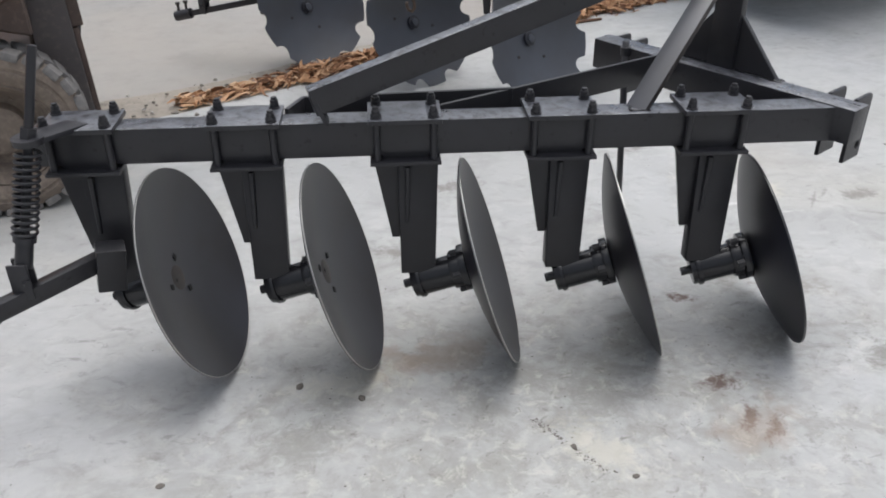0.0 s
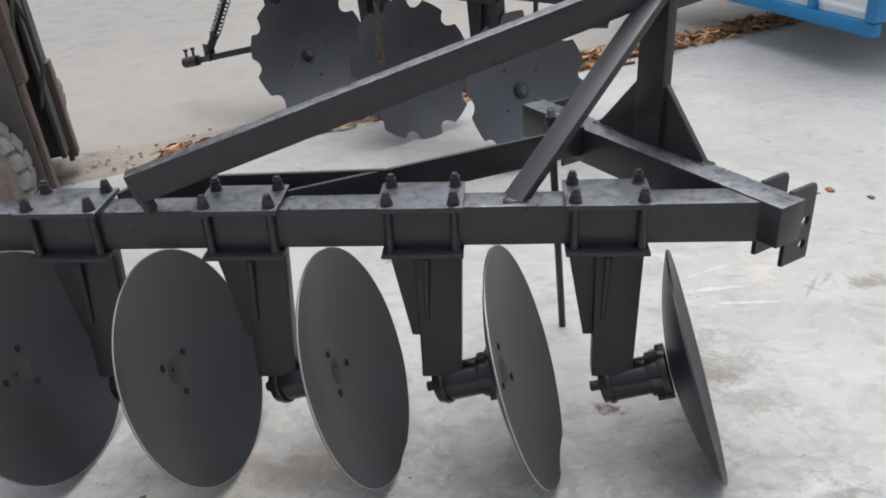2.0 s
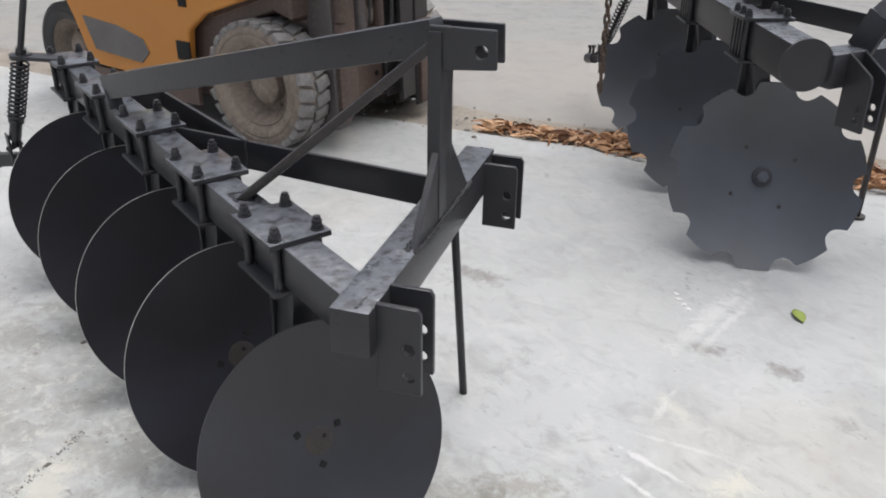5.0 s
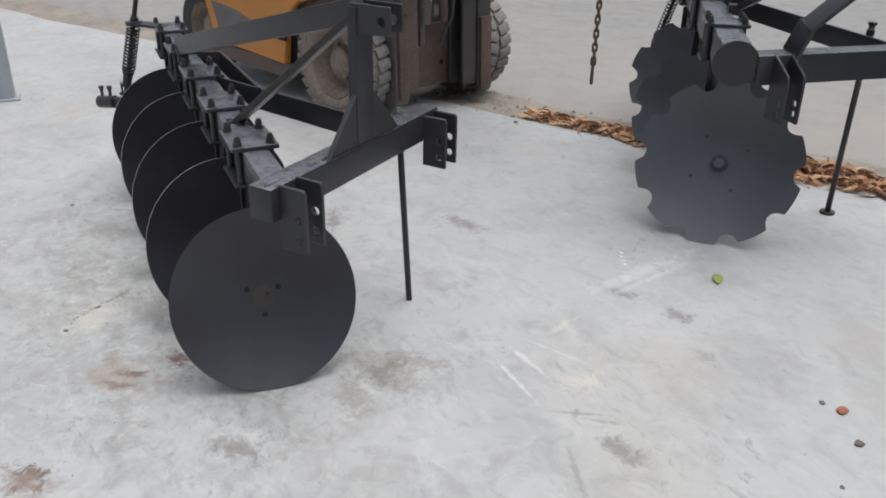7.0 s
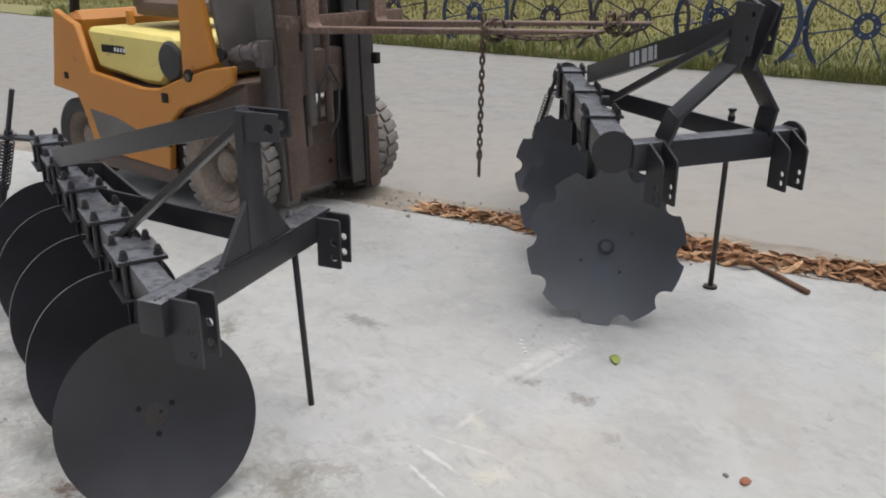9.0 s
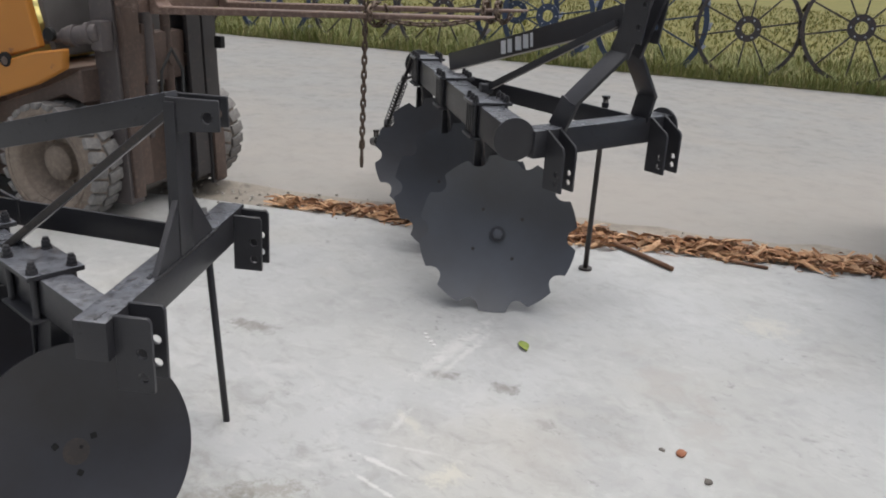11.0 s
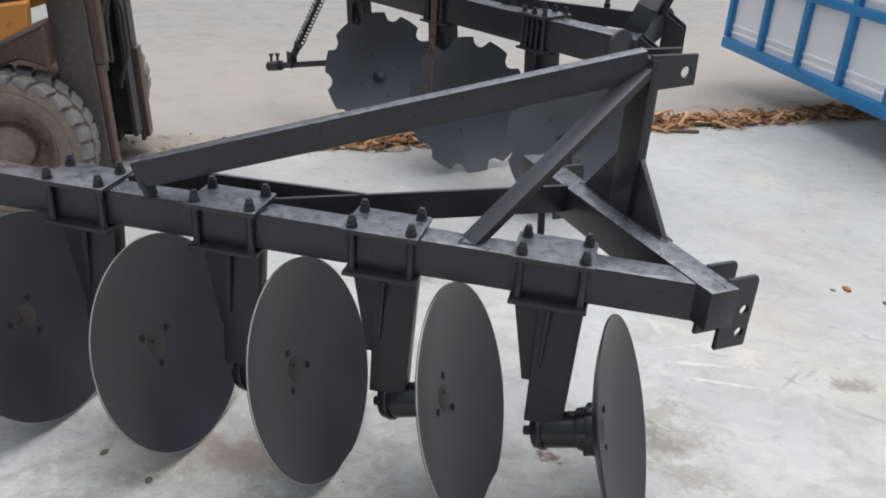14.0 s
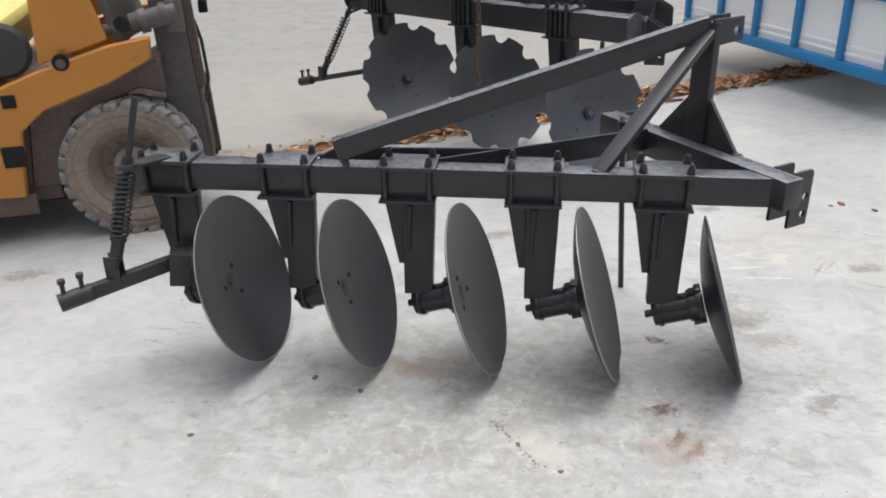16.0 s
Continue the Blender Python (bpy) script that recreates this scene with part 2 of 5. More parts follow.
def yard(name):
    """Smooth trowelled concrete: pale and cool, with soft clouds, sweeps of the trowel, scuffs and scratches, a gritty trodden
    place under the front plough, and soaked-in stains."""
    P = Patches(name)
    wob, rag, torn = P.cloud(7, 6, 0.6), P.cloud(28, 8, 0.7, 0.6), P.cloud(19, 10, 0.78, 0.8)
    grit = P.cloud(34, 10, 0.75, 0.4)
    mid_n = P.cloud(4.0, 10, 0.68, 0.4)
    col = P.mix(P.band(P.cloud(0.8, 5, 0.5), 0.38, 0.66, 0.9), (0.392, 0.398, 0.400), (0.350, 0.352, 0.340))
    col = P.mix(P.band(P.cloud(2.2, 9, 0.62, 0.6), 0.46, 0.70, 0.8), col, (0.305, 0.308, 0.304))
    col = P.mix(P.band(P.cloud(1.0, 5, 0.5, 0.6), 0.55, 0.75, 0.6), col, (0.395, 0.375, 0.33))
    # sweeps of the trowel and mottling, lighter and darker
    busy = P.math("MULTIPLY_ADD", P.inside(0.6, 1.9, 2.4, 1.5, 15, wob, 2.0, 1.2), 0.6, 0.4)
    for turn_z, at in ((31, 4.0), (-40, 7.5)):
        light_n = P.band(P.cloud(at, 8, 0.62, 1.2, (0.85, 1.15, 1), turn_z), 0.53, 0.66, 0.60)
        dark_n = P.band(P.cloud(at * 1.25, 8, 0.62, 1.2, (0.85, 1.15, 1), turn_z + 50), 0.52, 0.67, 0.70)
        col = P.mix(P.math("MULTIPLY", light_n, busy), col, (0.470, 0.470, 0.460))
        col = P.mix(P.math("MULTIPLY", dark_n, busy), col, (0.245, 0.243, 0.230))
    # scuff marks, here and there
    where = P.band(P.cloud(1.5, 5, 0.6, 0.3), 0.48, 0.62, 1.0)
    for turn_z in (34, -27, 70):
        thin = P.band(P.cloud(2.2, 6, 0.55, 0.25, (0.5, 7.0, 1), turn_z), 0.66, 0.72, 0.22)
        col = P.mix(P.math("MULTIPLY", thin, where), col, (0.50, 0.50, 0.49))
    col = P.mix(P.math("MULTIPLY", P.band(P.cloud(12, 9, 0.72, 0.6, (1, 1.8, 1), 25), 0.56, 0.64, 0.8), where), col, (0.215, 0.215, 0.205))
    # trodden grit
    zone = P.inside(0.20, 1.80, 1.55, 0.85, 4, wob, 2.4, 0.8)
    col = P.mix(P.math("MULTIPLY", zone, P.band(P.cloud(6, 11, 0.76, 0.3), 0.43, 0.60, 0.75)), col, (0.25, 0.245, 0.222))
    col = P.mix(P.math("MULTIPLY", zone, P.band(P.cloud(17, 10, 0.75, 0.5), 0.53, 0.62, 0.6)), col, (0.50, 0.49, 0.45))
    col = P.mix(P.math("MULTIPLY", zone, P.band(P.cloud(24, 9, 0.74, 0.5), 0.57, 0.66, 0.75)), col, (0.16, 0.155, 0.14))
    for spot in ((1.038, 2.450, 0.2, 0.09, 20), (1.020, 2.578, 0.14, 0.06, 50), (1.113, 2.309, 0.14, 0.07, -10)):
        col = P.blob(col, (0.235, 0.222, 0.195), grit, *spot, 0.7)
    for x, y, rx, ry, turn_z, s in ((0.7, 1.845, 0.05, 0.034, 20, 0.85), (0.726, 1.69, 0.06, 0.02, 62, 0.85), (0.78, 1.655, 0.055, 0.018, 58, 0.85), (0.717, 2.28, 0.042, 0.022, -10, 0.85), (1.139, 1.388, 0.07, 0.045, 30, 0.85)):
        col = P.blob(col, (0.085, 0.044, 0.031), rag, x, y, rx * 1.3, ry * 1.3, turn_z, s)
    for spot in ((-0.09, 2.05, 0.2, 0.12, 20, 0.5), (-0.19, 2, 0.12, 0.1, 0, 0.5), (0.74, 1.66, 0.17, 0.1, 50, 0.5), (1.14, 1.38, 0.14, 0.09, 20, 0.5)):
        col = P.blob(col, (0.27, 0.215, 0.175), wob, *spot)
    for spot in ((1.046, 2.427, 0.11, 0.05, 20), (0.99, 2.51, 0.08, 0.05, -30), (1.234, 1.938, 0.1, 0.06, 30), (0.06, 3.2, 0.14, 0.06, 20), (-0.193, 2.67, 0.12, 0.06, -20), (0.894, 3.485, 0.09, 0.05, 30), (1.123, 3.588, 0.09, 0.05, 10), (1.66, 2.945, 0.1, 0.05, 10), (-2.03, 2.64, 0.14, 0.07, 20)):
        col = P.blob(col, (0.17, 0.162, 0.145), torn, *spot, 0.75)
    for spot in ((-0.5, 1.7, 0.16, 0.1, 0), (0.35, 1.8, 0.2, 0.09, 20), (0.95, 2, 0.15, 0.08, -20), (1.705, 2.766, 0.135, 0.014, -19), (1.48, 2.932, 0.138, 0.008, 60), (1.47, 2.913, 0.029, 0.01, -46), (1.531, 2.96, 0.069, 0.01, 53), (1.719, 2.939, 0.035, 0.02, -18), (1.377, 3.49, 0.051, 0.04, -21)):
        col = P.blob(col, (0.22, 0.215, 0.20), torn, *spot, 0.6)
    for spot in ((1.175, 2.92, 0.142, 0.012, 8, 0.9), (1.27, 2.827, 0.156, 0.01, 1, 0.9), (1.131, 3.028, 0.162, 0.01, 28, 0.5), (1.012, 3.142, 0.096, 0.02, -69, 0.6), (0.762, 3.696, 0.359, 0.045, -77, 0.7), (0.838, 3.656, 0.306, 0.02, -76, 0.6)):
        col = P.blob(col, (0.50, 0.50, 0.49), torn, *spot)
    for spot in ((1.34, 3.024, 0.063, 0.09, -20, 0.7), (1.054, 3.157, 0.096, 0.03, -12, 0.5), (1.555, 4.893, 0.144, 0.14, -4, 0.5), (0.3, 1.62, 0.16, 0.09, -40, 0.6), (-0.35, 1.95, 0.2, 0.08, 10, 0.5)):
        col = P.blob(col, (0.48, 0.465, 0.40), torn, *spot)
    for spot in ((1.615, 4.01, 0.404, 0.12, -39, 0.6), (1.495, 3.416, 0.218, 0.14, 31, 0.35)):
        col = P.blob(col, (0.325, 0.31, 0.29), wob, *spot)
    col = P.mix(P.band(P.cloud(40, 5, 0.6), 0.67, 0.71, 0.5), col, (0.19, 0.185, 0.175))
    grain = P.cloud(60, 7, 0.72)
    return P.finish(col, mid_n, P.math("MULTIPLY_ADD", P.math("MULTIPLY", zone, torn), 1.6, grain), 0.16, (0.42, 0.72))


SLAB = yard("pale_trowelled_concrete")
ROAD = concrete("worn_beige_road_concrete", (0.236, 0.233, 0.226), (0.208, 0.206, 0.200), (0.238, 0.226, 0.210), 0.35, 0.04, (2.2, 7.4, 12, 2.6, 29, (0.285, 0.262, 0.238)))
DIRT = concrete("damp_dirt", (0.27, 0.24, 0.205), (0.18, 0.16, 0.135), (0.23, 0.195, 0.16), 0.9)


def blades(name, stops, rough=0.6, translucent=0.0):
    """Leaf or straw colour that changes from piece to piece."""
    m, n, l, b = mat(name)
    g = n.new("ShaderNodeNewGeometry")
    r = ramp(n, stops)
    l.new(g.outputs["Random Per Island"], r.inputs["Fac"])
    fine = tex(n, l, "Noise", 40, detail=4)
    l.new(mixc(n, l, fine.outputs["Fac"], r.outputs["Color"], mixc(n, l, 0.22, r.outputs["Color"], (0.02, 0.02, 0.01))), b.inputs["Base Color"])
    b.inputs["Roughness"].default_value = rough
    return m


HUSK = blades("dry_bark_and_husk", [(0, (0.13, 0.060, 0.032)), (0.3, (0.30, 0.145, 0.070)), (0.65, (0.46, 0.250, 0.125)), (1, (0.60, 0.40, 0.24))], 0.75)
GRAVEL = blades("pale_gravel", [(0, (0.16, 0.14, 0.12)), (0.5, (0.32, 0.30, 0.27)), (1, (0.45, 0.43, 0.40))], 0.8)
GRASS = blades("verge_grass", [(0, (0.125, 0.160, 0.038)), (0.45, (0.195, 0.220, 0.056)), (0.8, (0.275, 0.258, 0.084)), (1, (0.40, 0.335, 0.18))])
RICE = blades("ripening_rice", [(0, (0.105, 0.118, 0.023)), (0.5, (0.150, 0.143, 0.028)), (1, (0.20, 0.172, 0.040))])
VERGE = concrete("grassy_earth", (0.22, 0.21, 0.085), (0.17, 0.18, 0.06), (0.21, 0.18, 0.09), 0.5)
FIELD, _n, _l, _b = mat("field_ground")
_c = tex(_n, _l, "Noise", 1.2, detail=8)
_r = ramp(_n, [(0.3, (0.112, 0.114, 0.026)), (0.55, (0.148, 0.134, 0.030)), (0.75, (0.185, 0.160, 0.039))])
_l.new(_c.outputs["Fac"], _r.inputs["Fac"])
_l.new(_r.outputs["Color"], _b.inputs["Base Color"])
_b.inputs["Roughness"].default_value = 0.9


# ---- mesh helpers ----
def V(*a):
    return Vector(a)


def frame_z(a, b, up=(0, 0, 1)):
    """A pose at a whose z runs to b; x stays as level as it can."""
    z = (Vector(b) - Vector(a)).normalized()
    u = Vector(up)
    if abs(z.dot(u)) > 0.99:
        u = V(1, 0, 0)
    x = u.cross(z).normalized()
    y = z.cross(x)
    m = Matrix((x, y, z)).transposed().to_4x4()
    m.translation = Vector(a)
    return m


def box(bm, sx, sy, sz, m=None, bevel=0.004):
    g = bmesh.ops.create_cube(bm, size=1)
    vs = g["verts"]
    mm = (m or Matrix()) @ Matrix.Diagonal((sx, sy, sz, 1))
    bmesh.ops.transform(bm, matrix=mm, verts=vs)
    if bevel:
        es = list({e for v in vs for e in v.link_edges})
        bmesh.ops.bevel(bm, geom=es, offset=bevel, segments=2, profile=0.6, affect="EDGES")
    return bm


def bar(bm, a, b, w, h, up=(0, 0, 1), bevel=0.003, over=0.0):
    """A rectangular bar from a to b: w across, h along the side nearest to up."""
    m = frame_z(a, b, up)
    ln = (Vector(b) - Vector(a)).length + 2 * over
    return box(bm, w, h, ln, m @ Matrix.Translation((0, 0, ln / 2 - over)), bevel)


def cyl(bm, a, b, r, r2=None, seg=20, bevel=0.0):
    m = frame_z(a, b)
    ln = (Vector(b) - Vector(a)).length
    g = bmesh.ops.create_cone(bm, cap_ends=True, segments=seg, radius1=r, radius2=r if r2 is None else r2, depth=ln,
                              matrix=m @ Matrix.Translation((0, 0, ln / 2)))
    if bevel:
        es = [e for e in {e for v in g["verts"] for e in v.link_edges} if any(len(f.verts) > 4 for f in e.link_faces)]
        bmesh.ops.bevel(bm, geom=es, offset=bevel, segments=2, profile=0.6, affect="EDGES")
    return bm


def sweep(bm, pts, r, seg=8, closed=False):
    """A round rod along points."""
    pts = [Vector(p) for p in pts]
    rings, n = [], len(pts)
    side = None
    for i, p in enumerate(pts):
        a = pts[i - 1] if (i or closed) else p
        b = pts[(i + 1) % n] if (i < n - 1 or closed) else p
        t = (b - a).normalized()
        if side is None:
            side = t.cross(V(0, 0, 1) if abs(t.z) < 0.9 else V(1, 0, 0)).normalized()
        side = (side - t * side.dot(t)).normalized()
        o = t.cross(side)
        rings.append([bm.verts.new(p + (side * math.cos(k * math.tau / seg) + o * math.sin(k * math.tau / seg)) * r) for k in range(seg)])
    for i in range(n if closed else n - 1):
        q, w = rings[i], rings[(i + 1) % n]
        for k in range(seg):
            bm.faces.new((q[k], q[(k + 1) % seg], w[(k + 1) % seg], w[k]))
    if not closed:
        bm.faces.new(rings[0][::-1])
        bm.faces.new(rings[-1])
    return bm


def prism(bm, outline, thick, m=None, holes=(), bevel=0.0):
    """A plate: an outline in its x-y plane with round holes (x, y, r), of a thickness centred on z = 0."""
    m = m or Matrix()
    loops = [[Vector((x, y, 0)) for x, y in outline]]
    for hx, hy, hr in holes:
        loops.append([Vector((hx + hr * math.cos(k * math.tau / 14), hy + hr * math.sin(k * math.tau / 14), 0)) for k in range(14)])
    tmp = bmesh.new()
    for lp in loops:
        vs = [tmp.verts.new(p) for p in lp]
        for i in range(len(vs)):
            tmp.edges.new((vs[i - 1], vs[i]))
    if holes:
        bmesh.ops.triangle_fill(tmp, use_beauty=True, use_dissolve=False, edges=tmp.edges[:])
    else:
        tmp.faces.new(tmp.verts[:])
    bmesh.ops.recalc_face_normals(tmp, faces=tmp.faces[:])
    fs = tmp.faces[:]
    ex = bmesh.ops.extrude_face_region(tmp, geom=fs)
    bmesh.ops.translate(tmp, verts=[v for v in ex["geom"] if isinstance(v, bmesh.types.BMVert)], vec=(0, 0, thick))
    bmesh.ops.translate(tmp, verts=tmp.verts[:], vec=(0, 0, -thick / 2))
    bmesh.ops.recalc_face_normals(tmp, faces=tmp.faces[:])
    if bevel:
        es = [e for e in tmp.edges if len(e.link_faces) == 2 and e.calc_face_angle(0) > 0.6]
        bmesh.ops.bevel(tmp, geom=es, offset=bevel, segments=1, affect="EDGES")
    me = bpy.data.meshes.new("scratch")
    tmp.transform(m)
    tmp.to_mesh(me)
    tmp.free()
    bm.from_mesh(me)
    bpy.data.meshes.remove(me)
    return bm


def lathe(bm, profile, m=None, seg=48, closed=False):
    """Turns (radius, height) pairs about z."""
    m = m or Matrix()
    rings = []
    for r, z in profile:
        if r < 1e-6:
            rings.append([bm.verts.new(m @ V(0, 0, z))])
        else:
            rings.append([bm.verts.new(m @ V(r * math.cos(k * math.tau / seg), r * math.sin(k * math.tau / seg), z)) for k in range(seg)])
    pairs = list(zip(rings, rings[1:])) + ([(rings[-1], rings[0])] if closed else [])
    for q, w in pairs:
        for k in range(seg):
            j = (k + 1) % seg
            if len(q) == 1 and len(w) == 1:
                continue
            if len(q) == 1:
                bm.faces.new((q[0], w[j], w[k]))
            elif len(w) == 1:
                bm.faces.new((q[k], q[j], w[0]))
            else:
                bm.faces.new((q[k], q[j], w[j], w[k]))
    bmesh.ops.recalc_face_normals(bm, faces=bm.faces[:])
    return bm


def mesh_of(name, bm, material, smooth=0.6):
    me = bpy.data.meshes.new(name)
    for f in bm.faces:
        f.smooth = True
    for e in bm.edges:
        if len(e.link_faces) == 2 and e.calc_face_angle(0) > smooth:
            e.smooth = False
    bm.to_mesh(me)
    bm.free()
    me.materials.append(material)
    return me


def part(name, bm, material, parent, label=""):
    ob = new(name, mesh_of(name, bm, material))
    ob.parent = parent
    return tagged(ob, label)


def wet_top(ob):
    """Thick glossy paint, with sky sheen in its colour, on the upward faces of a part."""
    ob.data.materials.append(SKY_SHEEN)
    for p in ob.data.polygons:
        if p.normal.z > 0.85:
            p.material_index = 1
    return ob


def again(name, src, parent, m, label=""):
    """A further part on the mesh of src."""
    ob = new(name, src.data)
    ob.parent = parent
    ob.matrix_basis = m
    return tagged(ob, label)


def thing(name, m, label, category, group="", kind=""):
    ob = new(name)
    ob.matrix_world = m
    ob.empty_display_size = 0.1
    return tagged(ob, label, category, group, kind)


def solid(name, bm, material, label, category, m=None, group="", kind=""):
    ob = new(name, mesh_of(name, bm, material))
    if m:
        ob.matrix_world = m
    return tagged(ob, label, category, group, kind)


B = bmesh.new

# ---- ground, road, verge, field ----
YAW = radians(31.0)                       # the slab edge's direction
FAR_YAW = radians(23.5)                   # that of the far side of the road
RN0 = V(-math.sin(radians(27.5)), math.cos(radians(27.5)), 0)
EDGE0 = V(0.0, 4.98, 0)                   # a point on the slab's edge, where the husks lie


def road_at(d, n):
    """A place d along and n across the road from the slab's edge; the two sides of the road draw apart."""
    a = YAW + (FAR_YAW - YAW) * max(0.0, min(1.0, n / 7.6))
    return EDGE0 + V(math.cos(a), math.sin(a), 0) * d + RN0 * n


bm = B()
for a, b, z0, z1 in ((-260, 260, -0.06, -0.06),):
    vs = [bm.verts.new((x, y, z0)) for x, y in ((-900, -900), (900, -900), (900, 900), (-900, 900))]
    bm.faces.new(vs)
ground = solid("ground", bm, FIELD, "flat open farmland ground reaching the horizon", "ground", kind="structure")


def strip(name, n0, n1, d0, d1, z, material, label, category, cuts=40, wob=0.0, drop=0.1):
    """A long slab along the road: from n0 to n1 across, d0 to d1 along, top at z."""
    bm = B()
    top, low = [], []
    for i in range(cuts + 1):
        d = d0 + (d1 - d0) * i / cuts
        w0 = wob * (noise.noise((d * 1.7, 0.3, 0)) + 0.5 * noise.noise((d * 6.1, 2.3, 0)))
        w1 = wob * (noise.noise((d * 1.7, 7.3, 0)) + 0.5 * noise.noise((d * 6.1, 9.3, 0)))
        row = [road_at(d, n0 + w0), road_at(d, n1 + w1)]
        top.append([bm.verts.new((p.x, p.y, z)) for p in row])
        low.append([bm.verts.new((p.x, p.y, z - drop)) for p in row])
    for i in range(cuts):
        bm.faces.new((top[i][0], top[i + 1][0], top[i + 1][1], top[i][1]))
        bm.faces.new((top[i][0], low[i][0], low[i + 1][0], top[i + 1][0]))
        bm.faces.new((top[i][1], top[i + 1][1], low[i + 1][1], low[i][1]))
    bmesh.ops.recalc_face_normals(bm, faces=bm.faces[:])
    return solid(name, bm, material, label, category, kind="structure")


strip("pavement", -24, 0.0, -40, 30, 0.0, SLAB, "pale grey trowelled concrete yard slab with scuffs and stains", "pavement", 140, 0.05)
strip("dirt_strip", -0.05, 0.42, -40, 30, -0.010, DIRT, "thin strip of damp dirt between yard slab and road", "ground", 300, 0.16, 0.05)
strip("road", 0.16, 7.65, -160, 160, -0.018, ROAD, "worn beige grey concrete village road", "road", 300, 0.04)
strip("grass_verge", 7.6, 11.0, -60, 60, 0.004, VERGE, "strip of grassy earth along the far road edge", "ground", 200, 0.10, 0.05)


def tufts(name, count, d0, d1, n0, n1, h0, h1, w, material, label, category, lean=0.5, z=0.0):
    vs, fs = [], []
    rnd = random.Random(name)
    for _ in range(count):
        d, n = rnd.uniform(d0, d1), n0 + (n1 - n0) * (rnd.random() ** 1.3)
        k = 0.55 + 0.7 * noise.noise((d * 0.9, n * 0.9, 3.0))
        h = rnd.uniform(h0, h1) * max(0.25, k + 0.4)
        p = road_at(d, n)
        a, ln = rnd.uniform(0, math.tau), rnd.uniform(0.1, lean) * h
        c, s = math.cos(a), math.sin(a)
        i = len(vs)
        ww = w * rnd.uniform(0.6, 1.4)
        vs += [(p.x - s * ww, p.y + c * ww, z - 0.01), (p.x + s * ww, p.y - c * ww, z - 0.01),
               (p.x + s * ww * 0.7 + c * ln * 0.4, p.y - c * ww * 0.7 + s * ln * 0.4, z + h * 0.6),
               (p.x - s * ww * 0.7 + c * ln * 0.4, p.y + c * ww * 0.7 + s * ln * 0.4, z + h * 0.6),
               (p.x + c * ln, p.y + s * ln, z + h)]
        fs += [(i, i + 1, i + 2, i + 3), (i + 3, i + 2, i + 4)]
    me = bpy.data.meshes.new(name)
    me.from_pydata(vs, [], fs)
    me.materials.append(material)
    return tagged(new(name, me), label, category, kind="stuff")


tufts("verge_grass", 90000, -18, 12, 7.55, 10.2, 0.05, 0.26, 0.006, GRASS, "uneven green and straw coloured verge grass", "grass", lean=1.1)
tufts("rice_field", 90000, -40, 30, 9.4, 28.0, 0.03, 0.10, 0.012, RICE, "dense yellow green ripening rice field beyond the road", "crop", lean=1.8)

# ---- bark and husks swept along the slab's edge ----
vs, fs = [], []
rnd = random.Random(5)


def bark(p, a, ln, w, z, tilt, roll, arch, bend, curl):
    """One torn strip of bark, thicker in the middle, with a hollow back and ragged ends."""
    c, s = math.cos(a), math.sin(a)
    th = min(0.004, 0.25 * w)
    i, steps = len(vs), 4
    cr, sr = math.cos(roll), math.sin(roll)

    def jit():
        return rnd.gauss(0, 0.10 * w + 0.0008)

    for k in range(steps + 1):
        u = k / steps - 0.5
        wk = w * (1 - 1.9 * u * u) * rnd.uniform(0.75, 1.2)
        off = bend * (0.25 - u * u) * 4
        zz = z + u * ln * tilt + arch * (0.25 - u * u) * 4
        for y, h in ((-wk, 0.0), (0.0, curl * wk), (wk, 0.0), (0.0, curl * wk - th)):
            q = off + y * cr - h * sr
            vs.append((p.x + c * u * ln - s * q + jit(), p.y + s * u * ln + c * q + jit(), max(0.002, zz + y * sr + h * cr + jit())))
    for k in range(steps):
        for e in range(4):
            f, g = i + 4 * k + e, i + 4 * k + (e + 1) % 4
            fs.append((f, g, g + 4, f + 4))


for _ in range(7600):
    d = rnd.uniform(-1.45, 6.8)
    heap = 0.50 + 0.5 * noise.noise((d * 2.1, 1.0, 0)) + 0.25 * noise.noise((d * 7.0, 4.0, 0)) + (0.25 if -1.1 < d < 0.6 else 0.0)
    heap *= 1.0 if d > -0.75 else 0.25
    if rnd.random() > heap + 0.28:
        continue
    n = rnd.gauss(0.085, 0.040 + 0.035 * max(0, heap))
    hz = max(0.0, 0.075 * heap * (1 - abs(n - 0.09) / 0.17))
    big = rnd.random()
    ln = rnd.uniform(0.02, 0.07) if big < 0.62 else rnd.uniform(0.06, 0.17)
    w = ln * rnd.uniform(0.05, 0.12) if big < 0.9 else rnd.uniform(0.008, 0.018)
    bark(road_at(d, n), YAW + rnd.gauss(0, 0.55) + (math.pi / 2 if rnd.random() < 0.1 else 0), ln, w, 0.004 + rnd.random() * hz,
         rnd.gauss(0, 0.28), rnd.gauss(0, 0.9), rnd.uniform(-0.010, 0.024), rnd.uniform(-0.022, 0.022), rnd.uniform(0.2, 1.3))
me = bpy.data.meshes.new("bark_litter")
me.from_pydata(vs, [], fs)
me.materials.append(HUSK)
tagged(new("bark_litter", me), "row of dry orange-brown bark strips swept along the slab edge", "plant litter", kind="stuff")


